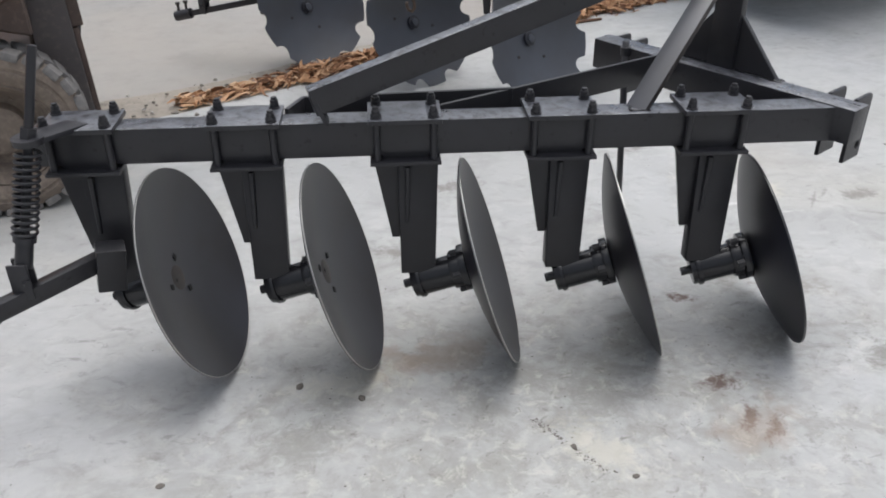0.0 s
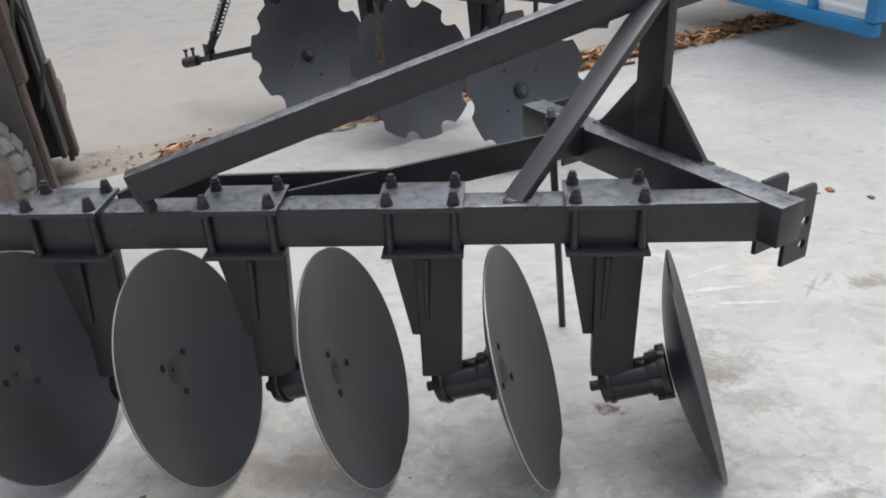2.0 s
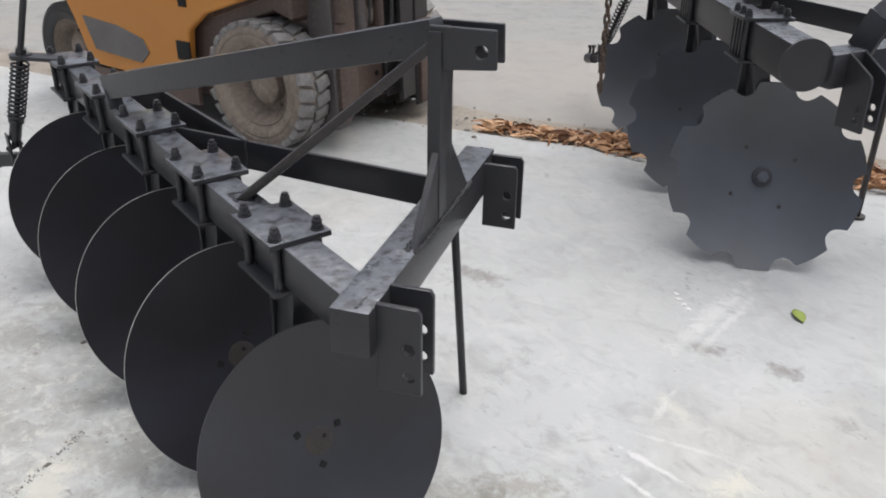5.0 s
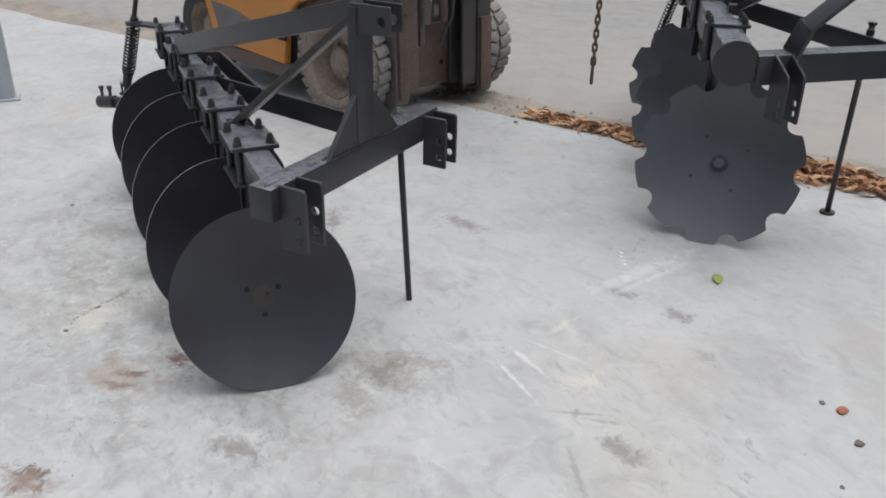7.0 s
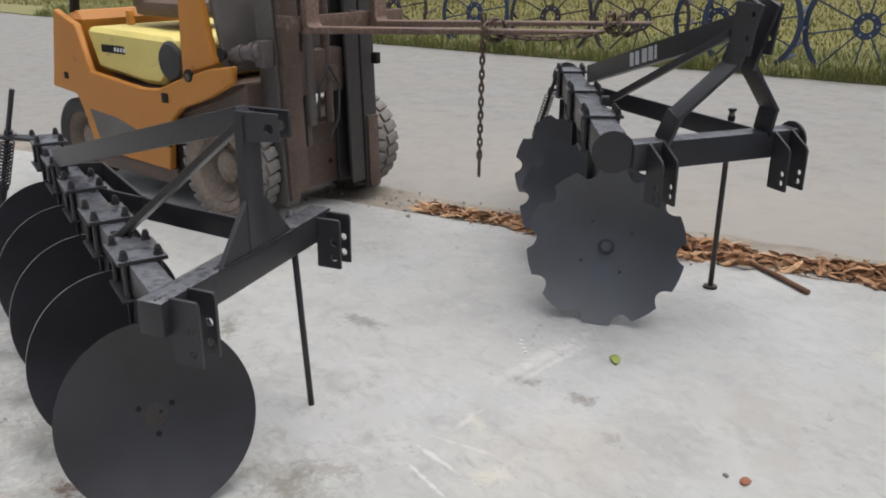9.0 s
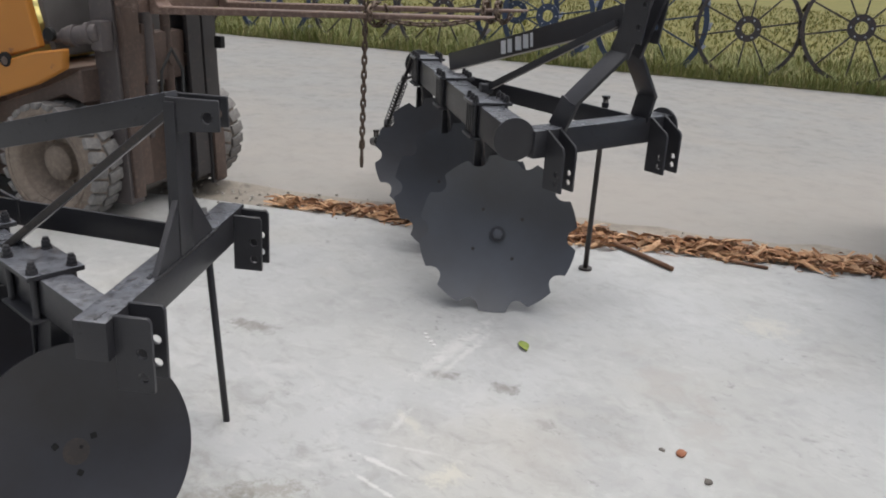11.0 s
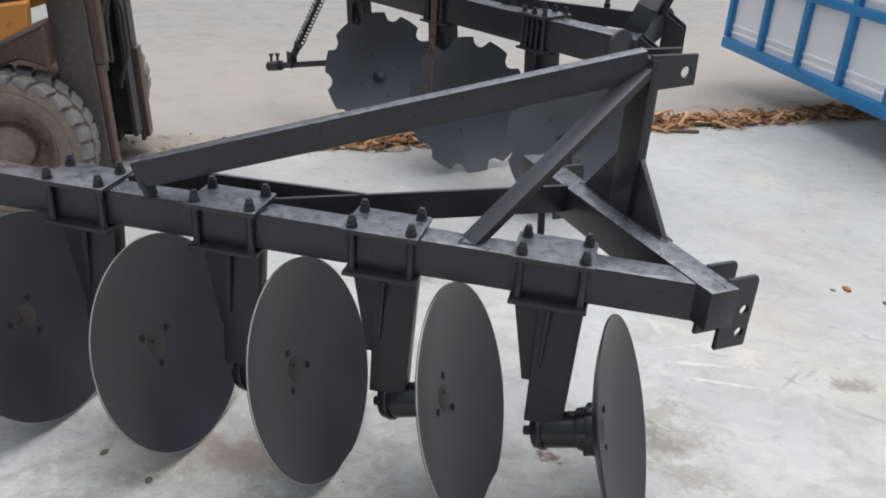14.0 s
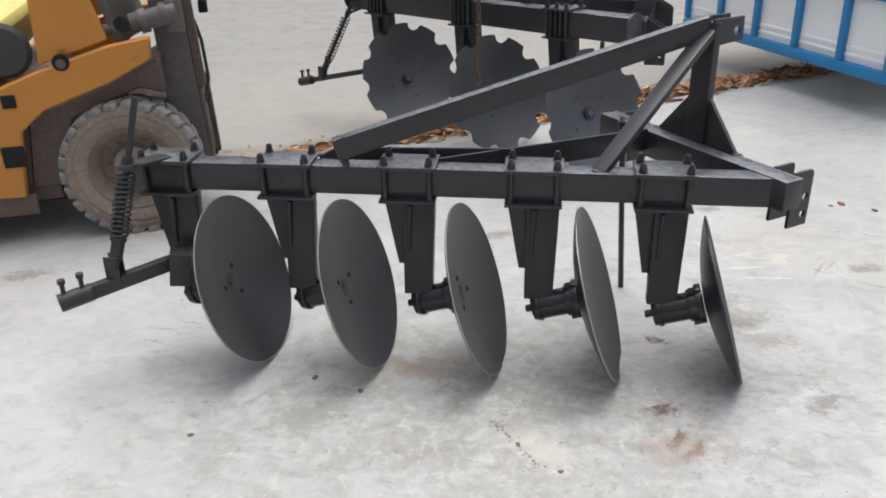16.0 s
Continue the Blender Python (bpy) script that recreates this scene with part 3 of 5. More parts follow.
# ---- loose gravel on the dirt strip ----
vs, fs = [], []
rnd = random.Random(11)
for _ in range(420):
    d, n = rnd.uniform(-2.6, 1.2), rnd.gauss(0.16, 0.11)
    p = road_at(d, n)
    r = 0.0035 + 0.011 * rnd.random() ** 3
    a = rnd.uniform(0, math.tau)
    i = len(vs)
    for k in range(5):
        u = a + k * math.tau / 5
        w = r * rnd.uniform(0.75, 1.3)
        vs.append((p.x + w * math.cos(u), p.y + w * math.sin(u), rnd.uniform(-0.002, 0.002)))
        vs.append((p.x + 0.6 * w * math.cos(u), p.y + 0.6 * w * math.sin(u), r * rnd.uniform(0.6, 0.95)))
    for k in range(5):
        j = (k + 1) % 5
        fs.append((i + 2 * k, i + 2 * j, i + 2 * j + 1, i + 2 * k + 1))
    fs.append(tuple(i + 2 * k + 1 for k in range(5)))
me = bpy.data.meshes.new("gravel")
me.from_pydata(vs, [], fs)
me.materials.append(GRAVEL)
tagged(new("gravel", me), "loose pale gravel bits on the dirt along the slab edge", "gravel", kind="stuff")


# ---- ploughs ----
def dish(R, depth, notches=0, q=0.04, th=0.005, seg=180):
    """A concave disc blade about z, rim in z = 0, hollow side up."""
    bm = B()
    fr = (0.0, 0.14, 0.3, 0.45, 0.6, 0.72, 0.82, 0.9, 1.0)

    def rim(a):
        if not notches:
            return R
        stepa = math.tau / notches
        d = (a + stepa / 2) % stepa - stepa / 2
        y = R * math.sin(d)
        return R * math.cos(d) - math.sqrt(q * q - y * y) if abs(y) < q else R

    shells = []
    for dz in (0, -th):
        rings = []
        for f in fr:
            if f == 0:
                rings.append([bm.verts.new((0, 0, -depth + dz))])
                continue
            ring = []
            for k in range(seg):
                a = k * math.tau / seg
                r = min(f * R, rim(a) - (1 - f) * 0.02)
                if f == 1.0:
                    r = rim(a)
                ring.append(bm.verts.new((r * math.cos(a), r * math.sin(a), -depth * (1 - (r / R) ** 2) + dz)))
            rings.append(ring)
        for q0, q1 in zip(rings, rings[1:]):
            for k in range(seg):
                j = (k + 1) % seg
                if len(q0) == 1:
                    bm.faces.new((q0[0], q1[k], q1[j]))
                else:
                    bm.faces.new((q0[k], q1[k], q1[j], q0[j]))
        shells.append(rings[-1])
    for k in range(seg):
        j = (k + 1) % seg
        bm.faces.new((shells[0][k], shells[0][j], shells[1][j], shells[1][k]))
    bmesh.ops.recalc_face_normals(bm, faces=bm.faces[:])
    return bm


def rim_mesh(R):
    return lathe(B(), [(R - 0.0010, 0.0004), (R + 0.0004, 0.0004), (R + 0.0004, -0.0026), (R - 0.0010, -0.0026)], seg=96, closed=True)


def bolt_mesh(r=0.011, stud=0.042):
    bm = B()
    cyl(bm, (0, 0, 0), (0, 0, 0.003), r * 1.42, seg=14)
    cyl(bm, (0, 0, 0.003), (0, 0, 0.013), r * 1.22, seg=6, bevel=0.0015)
    cyl(bm, (0, 0, 0.013), (0, 0, 0.013 + stud * 0.24), r * 1.02, seg=12, bevel=0.0015)
    cyl(bm, (0, 0, 0.014), (0, 0, 0.014 + stud * 0.38), r * 0.74, seg=10, bevel=0.001)
    return bm


def lug(bm, m, w, h, t=0.012, slant=0.0, holes=((0.72, 0.30), (0.72, 0.14))):
    """A hitch plate: x forward, y up, from y = 0 down to -h."""
    hs = tuple((w * fx, -h + h * fy, 0.0125) for fx, fy in holes)
    prism(bm, ((0, 0), (w * 0.92, -slant * 0.92), (w, -0.012 - slant), (w, -h), (0.0, -h)), t, m, hs, 0.0015)


def disc_plough(m, P, label):
    """A mounted disc plough. Its x runs along the main beam to the hitch end, z is up from the floor."""
    T = thing("disc_plough", m, label, "plough", "disc ploughs")
    W, H, top = P["w"], P["h"], P["top"]
    zc = top - H / 2
    x0, x1 = P["beam"]
    bm = B()
    box(bm, x1 - x0, W, H, Matrix.Translation(((x0 + x1) / 2, 0, zc)), 0.006)
    wet_top(part("main_beam", bm, BLACK_TOP, T, "black painted square steel main beam, blotchy paint with sky sheen coloured on top"))
    if P["caps"]:
        for ex in (x1, x0):
            bm = B()
            cyl(bm, (ex - 0.004, 0, zc), (ex + 0.008, 0, zc), P["caps"], seg=36, bevel=0.002)
            part("end_cap", bm, BLACK, T, "round black end plate")
    # crossbeam
    cx, cy, ca, cl = P["cross"]
    D, F = V(math.cos(ca), math.sin(ca), 0), V(math.sin(ca), -math.cos(ca), 0)
    C0 = V(cx, cy, 0)
    cw, ch, ct = P["cw"], P["ch"], P["ctop"]

    def X(s, f, z):
        return C0 + D * s + F * f + V(0, 0, z)

    bm = B()
    bar(bm, X(0, 0, ct - ch / 2), X(cl, 0, ct - ch / 2), cw, ch, bevel=0.005)
    wet_top(part("crossbeam", bm, BLACK_TOP, T, "black painted square steel hitch crossbeam"))
    if P["caps"]:
        bm = B()
        cyl(bm, X(cl - 0.004, 0, ct - ch / 2), X(cl + 0.008, 0, ct - ch / 2), P["caps"] * 0.95, seg=36, bevel=0.002)
        part("end_cap", bm, BLACK, T, "round black end plate")
    face = Matrix((F, V(0, 0, 1), F.cross(V(0, 0, 1)))).transposed().to_4x4()
    for s in P["lugs"]:
        bm = B()
        mm = face.copy()
        low = P["farlug"] if s > 0.5 else 0.0
        mm.translation = X(s, cw / 2 - 0.002, ct + 0.004 - low)
        lug(bm, mm, P["lugw"], P["lugh"] - low, slant=P["slant"], holes=P["lugholes"])
        part("hitch_plate", bm, BLACK, T, "black hitch plate with two drilled pin holes")
    # clamps, shanks, hubs and discs
    az, el = radians(P["az"]), radians(P["el"])
    n = V(math.cos(el) * math.cos(az), math.cos(el) * math.sin(az), math.sin(el))
    side = V(-math.sin(az), math.cos(az), 0)
    turn = Matrix((side, n.cross(side), n)).transposed().to_4x4()
    R, depth = P["R"], P["depth"]
    first = {}
    for i, px in enumerate(P["plates"]):
        px_m = Matrix.Translation((px, 0, 0))
        if i == 0:
            bx, by = P["bolt"]
            pl, pw = bx * 2 + 0.045, by * 2 + 0.045
            bm = B()
            box(bm, pl, pw, 0.013, Matrix.Translation((0, 0, top + 0.0065)), 0.002)
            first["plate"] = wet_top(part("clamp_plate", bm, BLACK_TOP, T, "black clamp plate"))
            first["bolts"] = []
            for sx in ((-1, 0, 1) if P["ribs"] else (-1, 1)):
                for sy in (-1, 1):
                    if not first["bolts"]:
                        b = part("bolt", bolt_mesh(), BLACK, first["plate"], "nut and stud end of a clamp bolt")
                        b.matrix_basis = Matrix.Translation((sx * bx, sy * by, top + 0.013))
                    else:
                        b = again("bolt", first["bolts"][0], first["plate"], Matrix.Translation((sx * bx, sy * by, top + 0.013)) @ pose(0, 0, 0, 0, 0, 23 * sx + 11 * sy))
                    first["bolts"].append(b)
            bm = B()
            lowz = top - H
            box(bm, pl - 0.006, pw - 0.004, 0.010, Matrix.Translation((0, 0, lowz - 0.012)), 0.002)
            box(bm, pl * 0.62, P["w"] * 0.9, 0.010, Matrix.Translation((0, 0, lowz - 0.004)), 0.001)
            first["low"] = part("lower_clamp_plate", bm, BLACK, T)
            first["rods"] = []
            for sx in (-1, 1):
                for sy in (-1, 1):
                    if not first["rods"]:
                        bm = B()
                        cyl(bm, (0, 0, lowz - 0.02), (0, 0, top + 0.004), 0.0095, seg=12)
                        r = part("clamp_rod", bm, BLACK, T)
                        r.matrix_basis = Matrix.Translation((px + sx * bx, sy * by, 0))
                    else:
                        r = again("clamp_rod", first["rods"][0], T, Matrix.Translation((px + sx * bx, sy * by, 0)))
                    first["rods"].append(r)
            for o in (first["plate"], first["low"]):
                o.matrix_basis = px_m
        else:
            pl_o = again("clamp_plate", first["plate"], T, px_m, "black clamp plate")
            for b in first["bolts"]:
                again("bolt", b, pl_o, b.matrix_basis.copy(), "nut and stud end of a clamp bolt")
            again("lower_clamp_plate", first["low"], T, px_m)
            for sx in (-1, 1):
                for sy in (-1, 1):
                    again("clamp_rod", first["rods"][0], T, Matrix.Translation((px + sx * P["bolt"][0], sy * P["bolt"][1], 0)))
        if P["ribs"]:
            for rx in (-0.036, -0.004, 0.028):
                bm = B()
                box(bm, 0.014, 0.014, H + 0.03, Matrix.Translation((px + rx, -P["bolt"][1], zc)), 0.002)
                part("clamp_rib", bm, BLACK, T)
        c = V(px + P["off"][0] + (P["first"] if i == 0 else 0), P["off"][1] + P["drift"] * i, P["discz"])
        apex = c - n * depth
        tip = apex - n * P["hub"]
        mid = apex - n * (P["hub"] * 0.66)
        if i == 0:
            lowz = top - H - 0.014
            sw, sd = P["shank"]
            bm = B()
            a, b = V(0.031, 0, lowz), V(P["lean"], mid.y, mid.z + 0.025)
            bar(bm, a, b, sw, sd, up=(0, 1, 0), bevel=0.004)
            for v in bm.verts:
                v.co.x += (v.co.x - 0.010) * 0.12 * (v.co.z - b.z) / (a.z - b.z)
            first["shank"] = part("shank", bm, BLACK, T, "black steel shank below the beam")
            bm = B()
            hgt = lowz - mid.z
            prism(bm, ((-0.088 * P["gus"], lowz), (-0.01, lowz), (b.x - sw * 0.42, lowz - hgt * 0.66), (b.x - sw * 0.72, lowz - hgt * 0.66)), 0.014,
                  pose(0, -0.004, 0, 90, 0, 0), bevel=0.0015)
            first["gusset"] = part("stiffener_plate", bm, BLACK, T)
            bm = B()
            prism(bm, ((-0.002, lowz - 0.02), (0.012, lowz - 0.02), (0.004, lowz - hgt * 0.5), (-0.006, lowz - hgt * 0.5)), 0.03,
                  pose(0, -sd / 2 - 0.002, 0, 90, 0, 0), bevel=0.002)
            first["web"] = part("weld_rib", bm, BLACK, T)
            for o in (first["shank"], first["gusset"], first["web"]):
                o.matrix_basis = px_m
            bm = B()
            cyl(bm, tip - c, apex - c - n * 0.008, P["hubr"], seg=28, bevel=0.004)
            cyl(bm, tip - c - n * 0.028, tip - c + n * 0.004, 0.013, seg=12)
            cyl(bm, tip - c + n * 0.015, tip - c + n * 0.03, P["hubr"] * 1.12, seg=28, bevel=0.003)
            first["hub"] = part("bearing_hub", bm, GLOSS, T, "glossy black bearing hub")
            first["hub"].matrix_basis = Matrix.Translation(c)
            bm = B()
            cyl(bm, apex - c - n * 0.03, apex - c - n * 0.008, P["hubr"] * 1.45, seg=28, bevel=0.003)
            cyl(bm, apex - c - n * 0.06, apex - c - n * 0.03, P["hubr"] * 1.16, P["hubr"] * 1.2, seg=28, bevel=0.003)
            first["flange"] = part("flange", bm, GLOSS, first["hub"])
            first["fb"] = []
            for k in range(5):
                a = k * math.tau / 5 + 0.4
                o = turn @ V(P["hubr"] * 1.22 * math.cos(a), P["hubr"] * 1.22 * math.sin(a), 0)
                bm = B()
                cyl(bm, apex - c - n * 0.05 + o, apex - c - n * 0.026 + o, 0.011, seg=6)
                first["fb"].append(part("flange_bolt", bm, BLACK, first["hub"]))
            first["disc"] = part("disc_blade", dish(R, depth, P["notches"], P["q"]), DISC_GREY if P["notches"] else DISC, T, P["disclabel"])
            first["disc"].matrix_basis = Matrix.Translation(c) @ turn
            bm = B()
            if P["notches"]:
                cyl(bm, (0, 0, -depth), (0, 0, -depth + 0.016), 0.036, seg=28, bevel=0.002)
                first["centre"] = [part("washer", bm, DISC, first["disc"], "round black washer in the middle of the blade")]
                bm = B()
                cyl(bm, (0, 0, -depth + 0.014), (0, 0, -depth + 0.026), 0.023, seg=6, bevel=0.002)
                first["centre"].append(part("centre_nut", bm, DISC_GREY, first["disc"]))
                for k in range(4):
                    a = k * math.tau / 4 + 0.6
                    bm = B()
                    zz = -depth * (1 - (0.13 / R) ** 2)
                    cyl(bm, (0.13 * math.cos(a), 0.13 * math.sin(a), zz), (0.13 * math.cos(a), 0.13 * math.sin(a), zz + 0.004), 0.008, seg=10)
                    first["centre"].append(part("rivet", bm, BROWNED, first["disc"]))
            else:
                first["centre"] = [part("ground_edge", rim_mesh(R), BLACK, first["disc"], "thin painted rim edge")]
                first["rim"] = mesh_of("ground_edge", rim_mesh(R), STEEL)
                for k in range(4):
                    a = k * math.tau / 3 + 0.5
                    rr, sz = (0.056, 0.015) if k < 3 else (0.016, 0.009)
                    zz = -depth * (1 - (rr / R) ** 2)
                    bm = B()
                    box(bm, sz, sz, 0.006, Matrix.Translation((rr * math.cos(a), rr * math.sin(a), zz)) @ pose(0, 0, 0, 0, 0, 25 * k), 0.001)
                    first["centre"].append(part("bolt_head", bm, NEAR_BLACK, first["disc"], "dark square carriage bolt head"))
                bm = B()
                lathe(bm, [(0.0, -depth + 0.0022), (0.030, -depth + 0.0022), (0.034, -depth + 0.0010)], seg=40)
                first["centre"].append(part("hub_mark", bm, BROWNED, first["disc"], "faint rusty round mark where the hub sits behind"))
        else:
            for key, nm in (("shank", "shank"), ("gusset", "stiffener_plate"), ("web", "weld_rib")):
                again(nm, first[key], T, px_m @ Matrix.Translation((0, P["drift"] * i, 0)))
            hub = again("bearing_hub", first["hub"], T, Matrix.Translation(c), "glossy black bearing hub")
            again("flange", first["flange"], hub, Matrix())
            for b in first["fb"]:
                again("flange_bolt", b, hub, Matrix())
            d = again("disc_blade", first["disc"], T, Matrix.Translation(c) @ turn @ pose(0, 0, 0, 0, 0, 37 * i) @ Matrix.Scale(P["grow"], 4), P["disclabel"])
            for b in first["centre"]:
                kind_of = b.name.split(".")[0]
                piece = again(kind_of, b, d, Matrix())
                if kind_of == "ground_edge":
                    piece.data = first["rim"]
                    tagged(piece, "thin bright ground rim edge")
    return T, X, D, F, face


def rod_and_arm(T, root, end, clevis, brk, rod_top, beam_at, tongue, size=(0.026, 0.034)):
    """The sprung furrow arm at the tail of a plough."""
    root, end, clevis, brk, rod_top = map(Vector, (root, end, clevis, brk, rod_top))
    a = (end - root).normalized()
    bm = B()
    bar(bm, root, end - a * 0.06, size[0], size[1], bevel=0.004, over=0.01)
    arm = part("furrow_arm", bm, BLACK_TOP, T, "black steel arm at the tail")
    s = a.cross(V(0, 0, 1)).normalized()
    dwn = V(0, 0, -1)
    bm = B()
    lathe(bm, [(0.021, 0), (0.031, 0), (0.031, 0.11), (0.021, 0.11)], frame_z(end, end - a * 0.11), 24, True)
    part("pivot_socket", bm, BLACK, arm, "open black tube at the arm end")
    for k in (-0.03, 0.03):
        bm = B()
        q = end - a * (0.05 + k) + V(0, 0, 0.02)
        cyl(bm, q, q + V(0, 0, 0.05), 0.008, seg=10)
        cyl(bm, q + V(0, 0, 0.045), q + V(0, 0, 0.06), 0.014, seg=6)
        part("set_screw", bm, BROWNED, arm)
    bm = B()
    box(bm, 0.075, 0.06, 0.13, Matrix.Translation(root + V(0.02, 0, -0.02)) @ pose(0, 0, 0, 6, 8, 20), 0.006)
    part("arm_bracket", bm, BLACK, T)
    bm = B()
    for k in (-0.018, 0.018):
        m = frame_z(clevis - V(0, 0, 0.045), clevis + V(0, 0, 0.05))
        box(bm, 0.008, 0.05, 0.10, m @ Matrix.Translation((k, 0, 0.045)), 0.002)
    cyl(bm, clevis - s * 0.035, clevis + s * 0.035, 0.009, seg=10)
    part("clevis", bm, BLACK, T)
    bm = B()
    cyl(bm, clevis, rod_top, 0.0115, seg=14)
    rod = part("spring_rod", bm, BLACK, T, "black tension rod with a coil spring")
    u = (rod_top - clevis).normalized()
    bm = B()
    cyl(bm, clevis + u * 0.03, clevis + u * 0.101, 0.022, seg=18, bevel=0.003)
    cyl(bm, clevis + u * 0.10, clevis + u * 0.115, 0.028, seg=18)
    part("rod_collar", bm, BLACK, rod)
    bm = B()
    cyl(bm, brk - u * 0.015, brk + u * 0.03, 0.020, seg=6)
    part("rod_nut", bm, BLACK, rod)
    ln = (brk - clevis).length - 0.14
    m = frame_z(clevis + u * 0.115, brk)
    turns = 13
    pts = [m @ V(0.029 * math.cos(k * math.tau / 12), 0.029 * math.sin(k * math.tau / 12), ln * k / (12 * turns)) for k in range(12 * turns + 1)]
    part("coil_spring", sweep(B(), pts, 0.0044, 6), BLACK, rod, "dark grey coil spring round the rod")
    bm = B()
    bar(bm, Vector(beam_at), brk, tongue, 0.014, bevel=0.003, over=0.02)
    cyl(bm, brk - V(0, 0, 0.008), brk + V(0, 0, 0.008), tongue * 0.55, seg=20)
    part("rod_bracket", bm, BLACK_TOP, T)


# the smooth-disc plough in front
PA = dict(w=0.080, h=0.097, top=0.712, beam=(-1.21, 0.95), caps=0, cross=(0.985, -0.06, radians(126.3), 0.905), cw=0.080, ch=0.097, ctop=0.716, farlug=0.012,
          lugs=(0.038, 0.113, 0.812, 0.884), lugw=0.090, lugh=0.187, lugholes=((0.72, 0.53), (0.72, 0.21)), slant=0.0, first=-0.006, az=-5.3, el=18.3, R=0.2855, depth=0.060, grow=1.057, plates=(0.592, 0.172, -0.248, -0.668, -1.088),
          bolt=(0.075, 0.050), ribs=False, off=(0.241, -0.037), drift=0.0, discz=0.2835, hub=0.180, lean=0.028, hubr=0.047, shank=(0.099, 0.05), gus=1.0, notches=0, q=0.04,
          disclabel="smooth concave black disc blade with a bright rim")
A, XA, DA, FA, faceA = disc_plough(pose(0.074, 2.149, 0.0, 0, 0.85, 0) @ Matrix.Diagonal((1, 1, 1.021, 1)), PA, "black five-disc plough with smooth discs standing on the concrete yard")

bm = B()
sm = 0.457
up_plate = Matrix((DA, V(0, 0, 1), DA.cross(V(0, 0, 1)))).transposed().to_4x4()
up_plate.translation = XA(sm, 0.030, 0.0)
prism(bm, ((-0.190, 0.716), (0.190, 0.716), (0.045, 0.875), (-0.045, 0.875)), 0.016, up_plate, bevel=0.002)
part("mast_gusset", bm, BLACK, A, "flared black foot plate of the mast")
bm = B()
bar(bm, XA(sm, 0.026, 0.716), XA(sm, 0.026, 1.125), 0.090, 0.030, up=tuple(FA), bevel=0.004)
part("mast_post", bm, BLACK, A, "upright black mast post")
for s in (-0.032, 0.032):
    bm = B()
    mm = faceA.copy()
    mm.translation = XA(sm + s, 0.012, 1.135)
    prism(bm, ((0, 0), (0.140, -0.0), (0.143, -0.078), (0.012, -0.088)), 0.011, mm, ((0.110, -0.045, 0.0145),), 0.0015)
    part("top_link_plate", bm, BLACK, A, "black top link plate with a pin hole")
c_low, c_top = V(-0.478, -0.034, 0.772), XA(sm, 0.014, 1.106)
bm = B()
bar(bm, c_low, c_top, 0.045, 0.072, bevel=0.004, over=0.01)
wet_top(part("top_strut", bm, BLACK_TOP, A, "long sloping black channel strut"))
bm = B()
bar(bm, V(-0.450, -0.034, 0.712), V(-0.482, -0.034, 0.785), 0.012, 0.045, up=(0, 1, 0), bevel=0.002)
part("strut_foot", bm, BLACK, A)
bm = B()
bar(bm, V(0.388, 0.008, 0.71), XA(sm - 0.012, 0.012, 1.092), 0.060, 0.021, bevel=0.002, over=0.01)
brace = part("mast_brace", bm, BLACK_TOP, A, "slanted black brace bar with browned narrow sides and sky sheen coloured on top")
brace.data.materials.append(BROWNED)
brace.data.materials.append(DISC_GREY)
# Narrow sides are browned; the upward face gets a paler tone for sky sheen.
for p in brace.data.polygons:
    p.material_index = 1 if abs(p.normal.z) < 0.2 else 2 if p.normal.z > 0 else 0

def weld(a, b, r=0.0042):
    """A lumpy weld bead."""
    n = max(6, int((Vector(b) - Vector(a)).length / 0.0035))
    rnd = random.Random(str(a))
    bm = B()
    for k in range(n):
        p = Vector(a).lerp(Vector(b), k / (n - 1))
        bmesh.ops.create_icosphere(bm, subdivisions=1, radius=r * rnd.uniform(0.7, 1.25), matrix=Matrix.Translation(p + V(rnd.uniform(-1, 1), rnd.uniform(-1, 1), rnd.uniform(-0.4, 0.1)) * r * 0.5) @ Matrix.Diagonal((1, 1, 0.7, 1)))
    part("weld_bead", bm, GLOSS, A, "lumpy painted weld bead")


weld(XA(sm - 0.20, 0.041, 0.716), XA(sm + 0.20, 0.041, 0.716), 0.0065)
weld(XA(sm - 0.20, 0.019, 0.716), XA(sm + 0.20, 0.019, 0.716), 0.0065)
weld(V(0.36, -0.02, 0.713), V(0.372, 0.036, 0.713))
weld(V(0.36, -0.02, 0.713), V(0.41, -0.022, 0.713))
weld(V(0.93, 0.042, 0.713), V(0.985, -0.046, 0.715))
weld(V(-0.452, -0.052, 0.713), V(-0.452, -0.008, 0.713))
r0, r1, r2 = V(-0.523, 0.132, 0.684), V(0.062, 0.158, 0.684), XA(0.64, -0.040, 0.682)
for a, b in ((V(-0.56, 0.045, 0.684), r0), (r0, r1), (V(-0.15, 0.050, 0.680), r2)):
    bm = B()
    bar(bm, a, b, 0.012, 0.080, bevel=0.002, over=0.004)
    part("rear_brace", bm, BLACK, A, "black flat bar brace behind the beam")
bm = B()
sweep(bm, [XA(0.735, 0.0, 0.735) + V(-0.056, 0.004, 0), V(0.545, 0.560, 0.006)], 0.0115, 14)
stand = part("stand_leg", bm, BLACK, A, "thin black rod leg under the crossbeam")
bm = B()
cyl(bm, XA(0.735, 0, 0.69) + V(-0.052, 0.004, 0), XA(0.735, 0, 0.718) + V(-0.054, 0.004, 0), 0.018, seg=16, bevel=0.003)
part("collar", bm, BLACK, stand)
